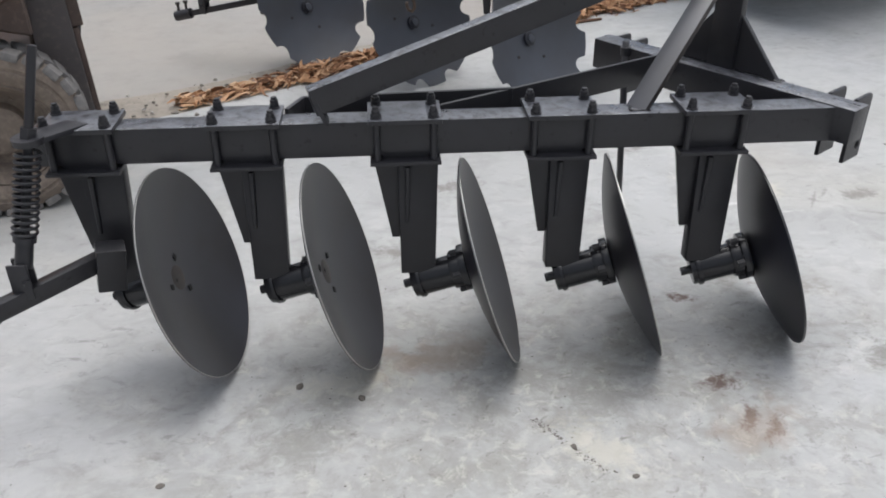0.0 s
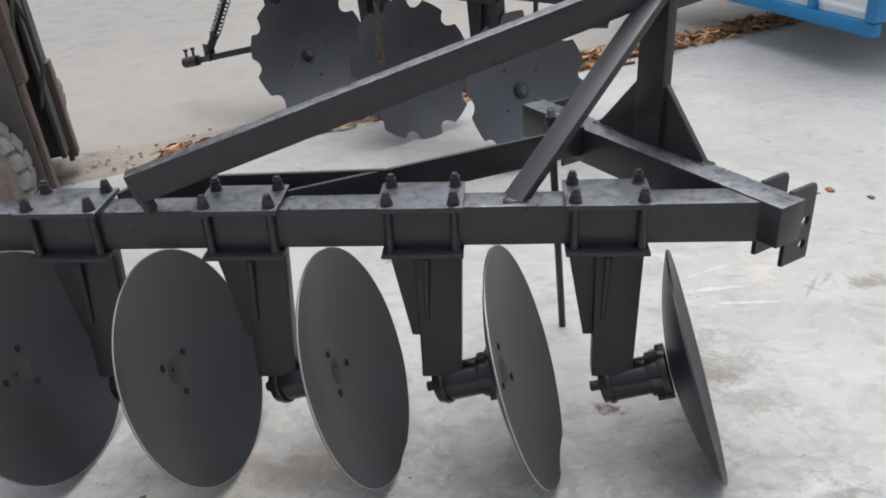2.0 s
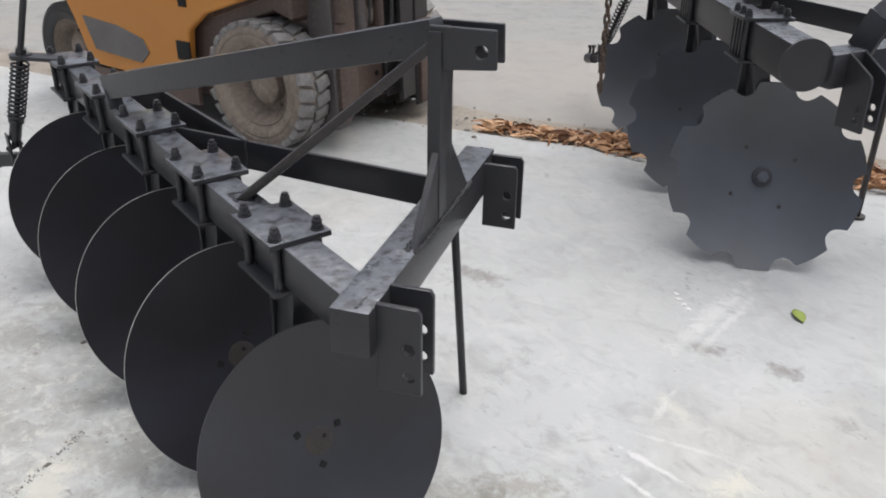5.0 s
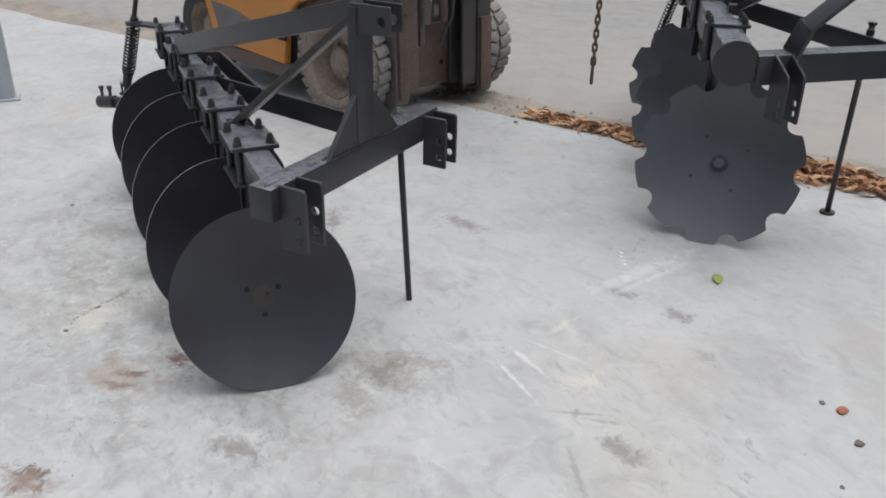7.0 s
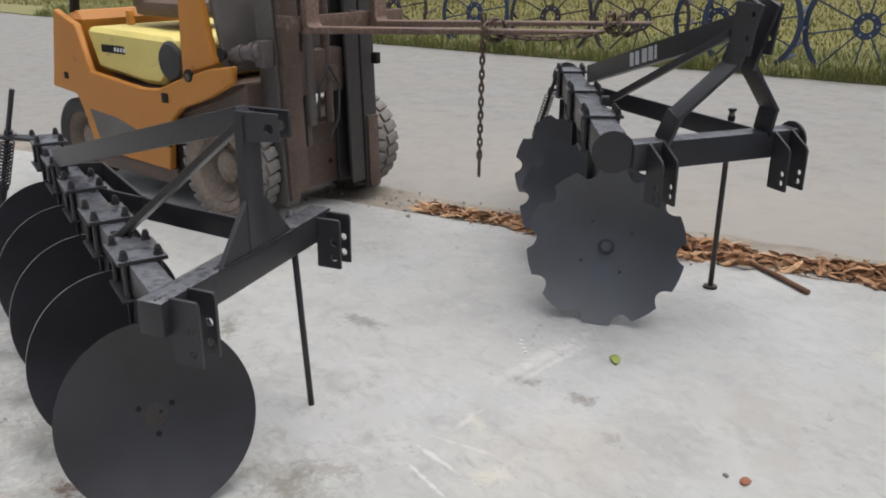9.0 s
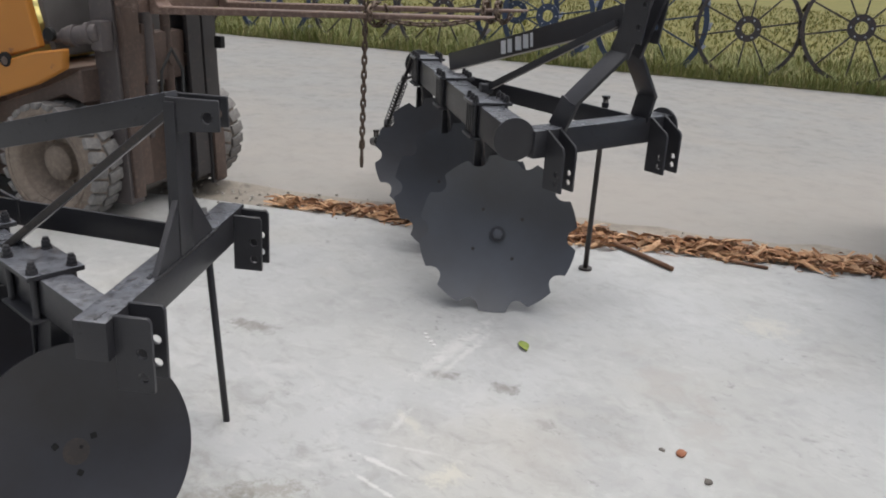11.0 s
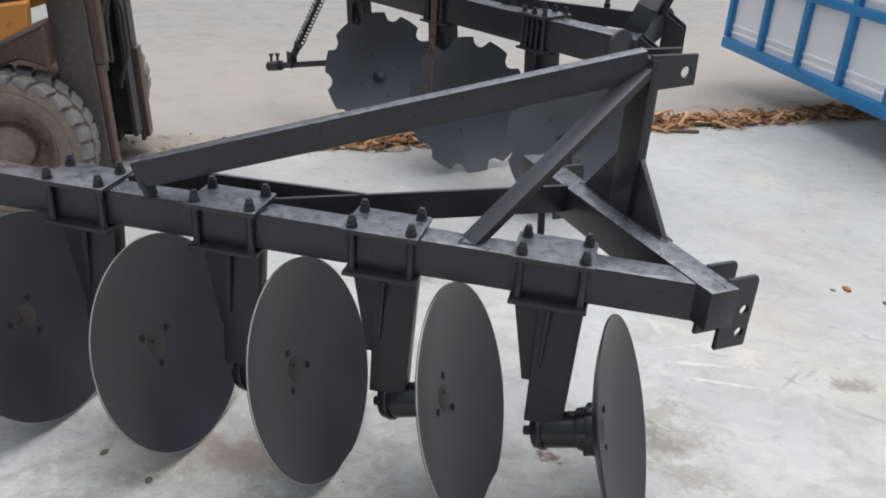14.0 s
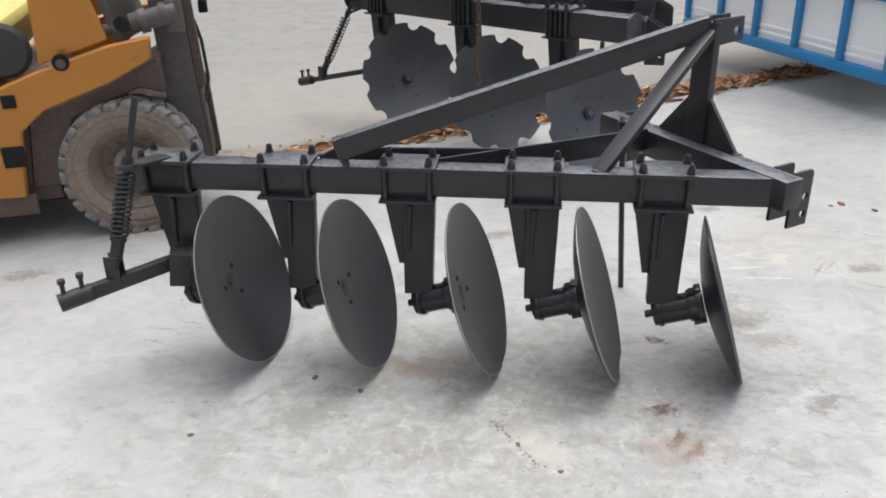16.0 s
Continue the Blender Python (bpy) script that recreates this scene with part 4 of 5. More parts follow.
rod_and_arm(A, (-1.075, -0.11, 0.375), (-1.388, -0.345, 0.318), (-1.236, -0.226, 0.395), (-1.165, -0.150, 0.735), (-1.118, -0.106, 0.950), (-1.10, -0.03, 0.722), 0.07, (0.036, 0.048))

# the notched-disc plough behind it
PB = dict(w=0.115, h=0.135, top=0.880, beam=(-1.70, 0.44), caps=0.088, cross=(0.417, 0.060, radians(115), 0.86), cw=0.10, ch=0.115, ctop=0.850, farlug=0.0,
          lugs=(0.070, 0.140, 0.715, 0.81), lugw=0.105, lugh=0.250, lugholes=((0.72, 0.30), (0.72, 0.14)), slant=0.065, first=0.0, az=-16.3, el=20.0, R=0.354, depth=0.075, plates=(0.0, -0.695, -1.425),
          bolt=(0.062, 0.070), ribs=True, off=(0.225, 0.026), drift=-0.006, discz=0.333, grow=1.0, hub=0.21, lean=0.0, hubr=0.046, shank=(0.10, 0.06), gus=1.1, notches=10, q=0.042,
          disclabel="notched concave black disc blade")
Bp, XB, DB, FB, faceB = disc_plough(pose(0.369, 4.274, 0.0, 0, 0, -35.0), PB, "black three-disc plough with notched discs near the road edge")
for s, k in ((0.165, 0.385), (0.685, 0.465)):
    bm = B()
    pts = [XB(s, 0.005, 0.845), XB(s + (k - s) * 0.08, 0.045, 0.955), XB(k, 0.105, 1.155), XB(k, 0.20, 1.40)]
    for a, b in zip(pts, pts[1:]):
        bar(bm, a, b, 0.018, 0.098, up=tuple(FB), bevel=0.003, over=0.006)
    part("mast_leg", bm, BLACK_TOP, Bp, "bent black flat bar leg of the mast")
for k in (0.372, 0.478):
    bm = B()
    mm = faceB.copy()
    mm.translation = XB(k, 0.115, 1.40)
    prism(bm, ((0, 0), (0.135, -0.005), (0.105, -0.20), (0.0, -0.20)), 0.010, mm, ((0.105, -0.045, 0.011), (0.085, -0.135, 0.011)), 0.0015)
    part("top_link_plate", bm, BLACK, Bp, "black top link plate with two pin holes")
s_low, s_top = V(-1.07, 0.080, 0.915), XB(0.425, 0.08, 1.30)
bm = B()
bar(bm, s_low, s_top, 0.045, 0.095, bevel=0.004, over=0.01)
strut = part("top_strut", bm, BLACK, Bp, "long black strut with white painted marks")
ms = frame_z(s_low, s_top)
ls = (s_top - s_low).length
for a, w in ((0.385, 0.042), (0.425, 0.040), (0.478, 0.052), (0.522, 0.044), (0.556, 0.020)):
    bm = B()
    box(bm, 0.002, 0.066, w, ms @ Matrix.Translation((-0.0235, 0.0, ls * a)) @ pose(0, 0, 0, 6, 0, 0), 0)
    part("painted_mark", bm, LETTER, strut, "white stencilled bar mark")
bm = B()
bar(bm, V(-0.295, 0.075, 0.895), XB(0.40, 0.06, 1.27), 0.030, 0.030, bevel=0.003)
part("mast_brace", bm, BLACK, Bp, "thin black angle brace from beam to mast")
bm = B()
box(bm, 0.06, 0.06, 0.045, Matrix.Translation((-0.295, 0.070, 0.895)), 0.006)
part("brace_foot", bm, BLACK, Bp)
bm = B()
bar(bm, V(-1.0, 0.075, 0.82), XB(0.70, -0.04, 0.80), 0.014, 0.09, bevel=0.002)
part("rear_brace", bm, BLACK, Bp, "black flat bar brace behind the beam")
ft = Matrix(Bp.matrix_world).inverted() @ V(0.613, 4.858, 0.0)
bm = B()
sweep(bm, [ft + V(0.014, 0, 0.89), ft + V(0, 0, 0.008)], 0.013, 14)
stand = part("stand_leg", bm, BROWNED, Bp, "thin rod leg with a round foot")
bm = B()
cyl(bm, ft + V(0, 0, 0.001), ft + V(0, 0, 0.012), 0.034, seg=20)
part("foot_plate", bm, BROWNED, stand)
bm = B()
cyl(bm, ft + V(0.014, 0, 0.84), ft + V(0.014, 0, 0.865), 0.017, seg=14)
cyl(bm, ft + V(0.014, 0, 0.885), ft + V(0.014, 0, 0.897), 0.019, seg=6)
part("clamp_knob", bm, BLACK, stand)
rod_and_arm(Bp, (-1.446, -0.118, 0.370), (-2.075, -0.226, 0.222), (-1.867, -0.190, 0.305), (-1.666, -0.097, 0.715), (-1.573, -0.053, 0.906), (-1.56, -0.04, 0.76), 0.02)

# ---- forklift ----
FL = thing("forklift", pose(-1.62, 3.15, -0.004, 0, 0, 20.4), "old orange and yellow forklift with muddy tyres and raised forks", "forklift")


def tyre(name, x, y, R, w, tread, side, hubside, parent, lab):
    """A wheel with a knobbed tyre; its axle runs along y."""
    mt = Matrix.Translation((x, y, R)) @ pose(0, 0, 0, -90, 0, 0)
    bm = B()
    half = [(R * 0.945, w * 0.46), (R * 0.90, w * 0.52), (R * 0.83, w * 0.53), (R * 0.815, w * 0.505), (R * 0.79, w * 0.505), (R * 0.775, w * 0.53), (R * 0.70, w * 0.51), (R * 0.63, w * 0.43), (R * 0.60, w * 0.34)]
    prof = [(r, -z) for r, z in half[::-1]] + [(R * 0.955, 0)] + half
    lathe(bm, prof, Matrix(), 56, True)
    wheel = part(name, B(), side, parent, lab)
    wheel.data = mesh_of(name, bm, side)
    wheel.matrix_basis = mt
    if tread:
        n = 26
        src = None
        for k in range(n):
            for sgn in (-1, 1):
                a = (k + (0.5 if sgn > 0 else 0)) * math.tau / n
                m = pose(0, 0, 0, 0, 0, math.degrees(a)) @ Matrix.Translation((R * 0.955, 0, sgn * w * 0.29)) @ pose(0, 0, 0, sgn * 14, 0, 0)
                if src is None:
                    src = part("tread_block", box(B(), R * 0.10, R * 0.190, w * 0.50, None, 0.010), RUBBER, wheel)
                    src.matrix_basis = m
                else:
                    again("tread_block", src, wheel, m)
    bm = B()
    z = w * 0.40 * hubside
    lathe(bm, [(R * 0.635, z - 0.004 * hubside), (R * 0.60, z + 0.006 * hubside), (R * 0.58, z - 0.012 * hubside), (R * 0.52, z - 0.060 * hubside), (R * 0.45, z - 0.100 * hubside), (R * 0.31, z - 0.10 * hubside), (R * 0.285, z - 0.050 * hubside), (R * 0.22, z - 0.036 * hubside), (0, z - 0.036 * hubside)], seg=40)
    part("rim", bm, SIDEWALL, wheel, "dusty brown wheel rim")
    for k in range(6):
        a = k * math.tau / 6
        bm = B()
        cyl(bm, (R * 0.37 * math.cos(a), R * 0.37 * math.sin(a), z - 0.10 * hubside), (R * 0.37 * math.cos(a), R * 0.37 * math.sin(a), z - 0.08 * hubside), 0.010, seg=6)
        part("wheel_nut", bm, SIDEWALL, wheel)
    return wheel


tyre("front_wheel", -0.068, 0.109, 0.331, 0.19, True, SIDEWALL, -1, FL, "muddy knobbed front tyre")
tyre("front_wheel", -0.045, 1.150, 0.334, 0.21, True, SIDEWALL, 1, FL, "muddy knobbed front tyre")
tyre("rear_wheel", -1.66, 0.155, 0.30, 0.18, False, DARKRUBBER, -1, FL, "dark smooth rear tyre")
tyre("rear_wheel", -1.66, 1.09, 0.30, 0.18, False, DARKRUBBER, 1, FL, "dark smooth rear tyre")

UPR = pose(0, 0, 0, 90, 0, 0)                     # plates drawn in x and z
sidey = Matrix.Translation((0, 0.045, 0)) @ UPR
SIDE = ((-1.86, 0.66), (-1.56, 0.63), (-1.50, 0.52), (-1.40, 0.27), (-0.565, 0.245), (-0.52, 0.56), (-0.40, 0.655), (-0.10, 0.755), (0.105, 0.855), (0.115, 0.955),
        (-0.08, 0.925), (-0.39, 0.835), (-0.62, 0.755), (-0.80, 0.745), (-1.36, 0.80), (-1.47, 1.10), (-1.72, 1.19))
bm = B()
prism(bm, SIDE, 0.05, sidey, bevel=0.008)
side_panel = part("side_panel", bm, ORANGE, FL, "orange painted side frame with fender")
bm = B()
prism(bm, SIDE, 0.05, Matrix.Translation((0, 1.20, 0)) @ UPR, bevel=0.008)
part("side_panel", bm, ORANGE, FL, "orange painted side frame with fender")
bm = B()
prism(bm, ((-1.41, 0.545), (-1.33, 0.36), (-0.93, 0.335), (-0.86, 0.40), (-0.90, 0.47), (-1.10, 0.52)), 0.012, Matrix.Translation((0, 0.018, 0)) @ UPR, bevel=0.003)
part("step_opening", bm, GREYPAINT, side_panel, "grey plate in the step opening of the side frame")
# Solid black pieces paint in the shade of holes; the panel stays uncut.
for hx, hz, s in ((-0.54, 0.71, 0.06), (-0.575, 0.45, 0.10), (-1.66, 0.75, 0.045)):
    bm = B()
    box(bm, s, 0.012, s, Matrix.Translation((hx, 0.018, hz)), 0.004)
    part("square_hole_shade", bm, NEAR_BLACK, side_panel, "black square painting in the shade of a hole")
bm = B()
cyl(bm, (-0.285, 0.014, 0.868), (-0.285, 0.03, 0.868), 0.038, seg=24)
part("dark_disc", bm, NEAR_BLACK, side_panel, "black disc painting in the shade of a round notch at the fender top")
bm = B()
cyl(bm, (-0.285, 0.010, 0.862), (-0.285, 0.03, 0.862), 0.022, seg=20, bevel=0.003)
part("pin_end", bm, GRIME, side_panel, "brown pin end in the notch")
bm = B()
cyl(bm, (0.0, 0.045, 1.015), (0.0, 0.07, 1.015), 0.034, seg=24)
part("dark_disc", bm, NEAR_BLACK, side_panel, "black disc beside the tilt cylinder")
bm = B()
box(bm, 0.92, 0.03, 0.10, Matrix.Translation((-0.99, 0.055, 0.20)), 0.006)
part("sill", bm, GRIME, FL, "grimy lower sill")
bm = B()
box(bm, 1.00, 1.05, 0.56, Matrix.Translation((-0.92, 0.64, 0.47)), 0.02)
box(bm, 0.44, 0.56, 0.40, Matrix.Translation((-1.62, 0.62, 0.56)), 0.02)
part("chassis", bm, GRIME, FL, "greasy brown chassis")
bm = B()
prism(bm, ((-1.84, 0.66), (-1.60, 0.60), (-1.55, 1.17), (-1.70, 1.185), (-1.80, 0.95)), 1.08, Matrix.Translation((0, 0.62, 0)) @ UPR, bevel=0.05)
part("counterweight", bm, ORANGE, FL, "orange cast counterweight")
bm = B()
prism(bm, ((-1.36, 0.812), (-0.82, 0.758), (-0.66, 0.762), (-0.56, 0.86), (-0.50, 1.03), (-0.56, 1.065), (-1.44, 1.085), (-1.47, 1.06)), 1.02, Matrix.Translation((0, 0.60, 0)) @ UPR, bevel=0.03)
hood = part("engine_hood", bm, YELLOW, FL, "pale yellow engine hood")
bm = B()
box(bm, 0.26, 0.006, 0.05, Matrix.Translation((-1.16, 0.088, 0.955)), 0)
plate = part("name_plate", bm, NEAR_BLACK, hood, "small black name plate with pale marks")
for k in range(4):
    bm = B()
    box(bm, 0.018, 0.004, 0.026, Matrix.Translation((-1.13 + k * 0.034, 0.0845, 0.955)), 0)
    part("plate_mark", bm, LETTER, hood)
bm = B()
lathe(bm, [(0.0, 0), (0.105, 0), (0.125, 0.02), (0.105, 0.04), (0, 0.04)], Matrix.Translation((-0.53, 0.066, 0.925)) @ pose(0, 0, 0, -90, 0, 0), 30)
part("air_intake", bm, DARKRUBBER, FL, "round black intake beside the hood")
bm = B()
box(bm, 0.50, 0.50, 0.10, Matrix.Translation((-1.02, 0.60, 1.20)), 0.04)
box(bm, 0.12, 0.50, 0.45, Matrix.Translation((-1.28, 0.60, 1.42)) @ pose(0, 0, 0, 0, -12, 0), 0.04)
part("seat", bm, GRIME, FL, "worn brown driver seat")
bm = B()
box(bm, 0.04, 0.04, 0.09, Matrix.Translation((-1.0, 0.14, 1.16)), 0.006)
part("hood_latch", bm, ORANGE, FL)
bm = B()
prism(bm, ((-0.385, 0.855), (-0.075, 0.945), (-0.16, 1.30), (-0.20, 1.62), (-0.33, 1.62), (-0.37, 1.25)), 0.05, Matrix.Translation((0, 0.075, 0)) @ UPR, bevel=0.008)
part("cowl_side", bm, ORANGE, FL, "orange cowl side plate")
bm = B()
prism(bm, ((-0.385, 0.855), (-0.075, 0.945), (-0.16, 1.30), (-0.20, 1.62), (-0.33, 1.62), (-0.37, 1.25)), 0.05, Matrix.Translation((0, 1.17, 0)) @ UPR, bevel=0.008)
part("cowl_side", bm, ORANGE, FL, "orange cowl side plate")
bm = B()
box(bm, 0.04, 1.04, 0.66, Matrix.Translation((-0.10, 0.62, 1.22)) @ pose(0, 0, 0, 0, -14, 0), 0.008)
part("cowl_front", bm, GREYPAINT, FL, "grey dirty cowl front")
for k in range(3):
    bm = B()
    box(bm, 0.012, 0.18, 0.016, Matrix.Translation((-0.075 + k * -0.016, 0.25, 1.14 + 0.06 * k)) @ pose(0, 0, 0, 0, -14, 0), 0.003)
    part("vent_slot", bm, NEAR_BLACK, FL)
bm = B()
prism(bm, ((-0.55, 0.26), (-0.50, 0.60), (-0.10, 0.74), (0.10, 0.83), (0.135, 0.85), (0.135, 0.67), (0.02, 0.705), (-0.30, 0.58), (-0.38, 0.26)), 0.40, Matrix.Translation((0, 0.30, 0)) @ UPR, bevel=0.01)
part("wheel_arch", bm, GRIME, FL, "greasy brown wheel arch")
bm = B()
box(bm, 0.30, 0.85, 0.34, Matrix.Translation((-0.04, 0.62, 0.40)), 0.02)
part("drive_axle", bm, GRIME, FL, "greasy brown drive axle housing")
bm = B()
cyl(bm, (-0.12, 0.115, 0.975), (0.10, 0.13, 1.01), 0.026, seg=20)
cyl(bm, (0.03, 0.125, 1.00), (0.24, 0.15, 1.04), 0.046, seg=24, bevel=0.006)
cyl(bm, (0.07, 0.128, 1.006), (0.11, 0.132, 1.013), 0.056, seg=24, bevel=0.004)
cyl(bm, (0.17, 0.142, 1.028), (0.20, 0.146, 1.034), 0.056, seg=24, bevel=0.004)
box(bm, 0.08, 0.08, 0.15, Matrix.Translation((0.23, 0.17, 1.02)), 0.012)
part("tilt_cylinder", bm, MASTPAINT, FL, "dusty tilt cylinder")

# mast
MX = -0.09                                  # the mast stands close to the axle


def channel(x0, x1, y0, y1, z0, z1, t=0.022):
    """An upright channel, open towards y1."""
    bm = B()
    prism(bm, ((x0, y0), (x1, y0), (x1, y1), (x1 - t, y1), (x1 - t, y0 + t if y1 > y0 else y0 - t), (x0 + t, y0 + t if y1 > y0 else y0 - t), (x0 + t, y1), (x0, y1)),
          z1 - z0, Matrix.Translation((0, 0, (z0 + z1) / 2)), bevel=0.003)
    return bm


part("outer_mast_rail", channel(0.140, 0.290, 0.222, 0.322, 0.115, 2.28), MASTPAINT, FL, "dusty grey outer mast channel")
part("outer_mast_rail", channel(0.145, 0.292, 1.050, 0.930, 0.075, 2.28), DARKMAST, FL, "dark greasy outer mast channel")
part("inner_mast_rail", channel(0.150, 0.280, 0.330, 0.420, 0.20, 2.32), GRIME, FL, "greasy brown inner mast channel")
part("inner_mast_rail", channel(0.150, 0.286, 0.920, 0.800, 0.14, 2.32), DARKMAST, FL, "dark greasy inner mast channel")
for y0, y1, z0, z1, x1, material in ((0.240, 0.312, 0.655, 2.28, 0.334, GRIME), (0.240, 0.312, 0.150, 0.650, 0.313, GRIME), (0.945, 1.040, 0.090, 0.560, 0.312, GRIME)):
    bm = B()
    box(bm, x1 - 0.291, y1 - y0, z1 - z0, Matrix.Translation(((0.291 + x1) / 2, (y0 + y1) / 2, (z0 + z1) / 2)), 0.004)
    part("wear_strip", bm, material, FL, "brown strip along the mast channel")
for z, h in ((0.83, 0.07), (1.62, 0.10), (2.15, 0.10)):
    bm = B()
    box(bm, 0.05, 0.66, h, Matrix.Translation((0.19, 0.63, z)), 0.008)
    part("mast_crossbar", bm, GRIME, FL)
bm = B()
box(bm, 0.022, 0.62, 0.40, Matrix.Translation((0.128, 0.63, 0.335)), 0.008)
shield = part("mast_shield", bm, GRIME, FL, "greasy brown plate low on the mast")
# A dark disc laid on the plate paints in the hole's shade.
bm = B()
cyl(bm, (0.132, 0.748, 0.278), (0.142, 0.748, 0.278), 0.016, seg=20)
part("round_hole_shade", bm, NEAR_BLACK, shield, "small black disc painting in the shade of a hole in the plate")
bm = B()
cyl(bm, (0.32 + MX, 0.52, 0.56), (0.32 + MX, 0.52, 1.9), 0.038, seg=20)
part("lift_cylinder", bm, MASTPAINT, FL)
bm = B()
cyl(bm, (0.32 + MX, 0.68, 0.56), (0.32 + MX, 0.68, 1.9), 0.028, seg=20)
part("lift_cylinder", bm, GRIME, FL)
for k, yy in enumerate((0.60,)):
    bm = B()
    pts = [V(0.37 + MX, yy, 0.45), V(0.41 + MX, yy + 0.06, 0.60), V(0.40 + MX, yy + 0.08, 0.80), V(0.38 + MX, yy + 0.02, 0.92), V(0.36 + MX, yy - 0.05, 0.80), V(0.36 + MX, yy - 0.06, 0.6)]
    fine = []
    for a, b in zip(pts, pts[1:]):
        fine += [a.lerp(b, t / 5) for t in range(5)]
    sweep(bm, fine + [pts[-1]], 0.009, 8)
    part("hydraulic_hose", bm, DARKRUBBER, FL)
bm = B()
box(bm, 0.035, 0.04, 0.30, Matrix.Translation((0.30 + MX, 0.50, 0.58)), 0.01)
part("hook_shank", bm, MASTPAINT, FL)
bm = B()
lathe(bm, [(0.010, 0.0), (0.026, 0.0), (0.030, 0.010), (0.026, 0.02), (0.010, 0.02)], Matrix.Translation((0.30 + MX, 0.50, 0.76)) @ pose(0, 0, 0, 0, 90, 0), 24, True)
part("tow_ring", bm, RUST, FL, "small rusty ring on the mast")
bm = B()
box(bm, 0.10, 0.38, 0.27, Matrix.Translation((0.175, 0.625, 0.875)), 0.02)
box(bm, 0.05, 0.10, 0.08, Matrix.Translation((0.20, 0.52, 1.02)), 0.01)
cyl(bm, (0.20, 0.70, 0.86), (0.245, 0.70, 0.86), 0.05, seg=20, bevel=0.006)
part("valve_block", bm, GRIME, FL, "greasy brown valve block behind the mast")
lean = Matrix.Translation((0.27, 0, 0.30)) @ pose(0, 0, 0, 0, -2.0, 0) @ Matrix.Translation((-0.27, 0, -0.30))
for ob in FL.children:
    if ob.name.split(".")[0] in ("outer_mast_rail", "inner_mast_rail", "wear_strip", "mast_crossbar", "lift_cylinder"):
        ob.matrix_basis = lean @ ob.matrix_basis
# carriage and forks
for z, h in ((1.20, 0.08), (1.56, 0.09)):
    bm = B()
    box(bm, 0.05 if z < 1.4 else 0.09, 0.92, h, Matrix.Translation((0.52 if z < 1.4 else 0.50, 0.56, z)), 0.006)
    for cy in (0.22, 0.80):
        box(bm, 0.22, 0.05, h * 0.8, Matrix.Translation((0.42, cy, z)), 0.006)
    part("carriage_bar", bm, RUST, FL, "brown carriage bar")
for y, x1 in ((0.215, 2.30), (0.76, 2.28)):
    bm = B()
    prism(bm, ((0.55, 1.150), (x1 - 0.35, 1.232), (x1, 1.258), (x1, 1.268), (0.61, 1.190), (0.592, 1.21), (0.592, 1.66), (0.55, 1.66)), 0.10, Matrix.Translation((0, y, 0)) @ UPR, bevel=0.004)
    part("fork", bm, RUST, FL, "brown rusty raised fork")
bm = B()
box(bm, 0.05, 0.04, 0.07, Matrix.Translation((0.33, 1.0, 0.93)), 0.006)
part("side_lamp", bm, NEAR_BLACK, FL)
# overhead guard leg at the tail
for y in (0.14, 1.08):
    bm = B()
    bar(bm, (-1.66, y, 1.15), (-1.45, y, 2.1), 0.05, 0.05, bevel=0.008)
    part("guard_post", bm, NEAR_BLACK, FL)

# ---- lifting chain, hung over the near fork ----
FLm = Matrix(FL.matrix_world)
ct = V(-0.066, 3.925, 1.30)


def chain(name, pts, label, size=0.0055):
    ch = thing(name, Matrix.Translation(pts[0]), label, "chain")
    pitch = 0.032
    lens = [0]
    for a, b in zip(pts, pts[1:]):
        lens.append(lens[-1] + (b - a).length)
    k, d = 0, 0.0
    ring = [(0.0075 * math.copysign(1, math.cos(a)) * abs(math.cos(a)) ** 0.7 * 1.2, 0, 0.013 * math.sin(a) + math.copysign(0.008, math.sin(a))) for a in [i * math.tau / 14 + 0.2 for i in range(14)]]
    base = None
    while d < lens[-1]:
        i = max(j for j in range(len(lens)) if lens[j] <= d)
        i = min(i, len(pts) - 2)
        u = (d - lens[i]) / max(1e-6, lens[i + 1] - lens[i])
        p = pts[i].lerp(pts[i + 1], u)
        m = Matrix.Translation(p - pts[0]) @ frame_z(V(0, 0, 0), pts[i + 1] - pts[i]) @ pose(0, 0, 0, 0, 0, 90 * (k % 2) + 25)
        if base is None:
            base = part("chain_link", sweep(B(), ring, size, 7, True), CHAINMAT, ch)
            base.matrix_basis = m
        else:
            again("chain_link", base, ch, m)
        d += pitch
        k += 1
    return ch


hung = chain("hanging_chain", [ct + V(0, 0, -0.01), V(-0.073, 3.921, 0.650)], "rusty steel chain with a hook hanging straight down from a fork")
bm = B()
hp = V(-0.074, 3.921, 0.645) - (ct + V(0, 0, -0.01))
sweep(bm, [hp + V(x * 0.80, x * -0.60, z) for x, z in ((0.0, 0.02), (0.001, 0.0), (0.004, -0.035), (0.015, -0.055), (0.018, -0.078), (0.004, -0.098), (-0.016, -0.094), (-0.026, -0.074), (-0.024, -0.058))], 0.0075, 10)
part("hook", bm, CHAINMAT, hung, "small rusty steel hook")
wrap = []
for k in range(9):
    a = k * math.tau / 8 + 1.2
    wrap.append(FLm @ V(1.755 + 0.004 * k, 0.215 + 0.075 * math.cos(a), 1.238 + 0.048 * math.sin(a)))
chain("wrapped_chain", wrap, "rusty chain loop wound round a fork")
p0, p1 = FLm @ V(1.76, 0.24, 1.22), FLm @ V(2.10, 0.74, 1.23)
drape = [p0.lerp(p1, k / 12) - V(0, 0, 0.035 * (1 - (k / 6 - 1) ** 2)) for k in range(13)]
chain("draped_chain", drape, "rusty chain sagging between the two forks")
wrap = []
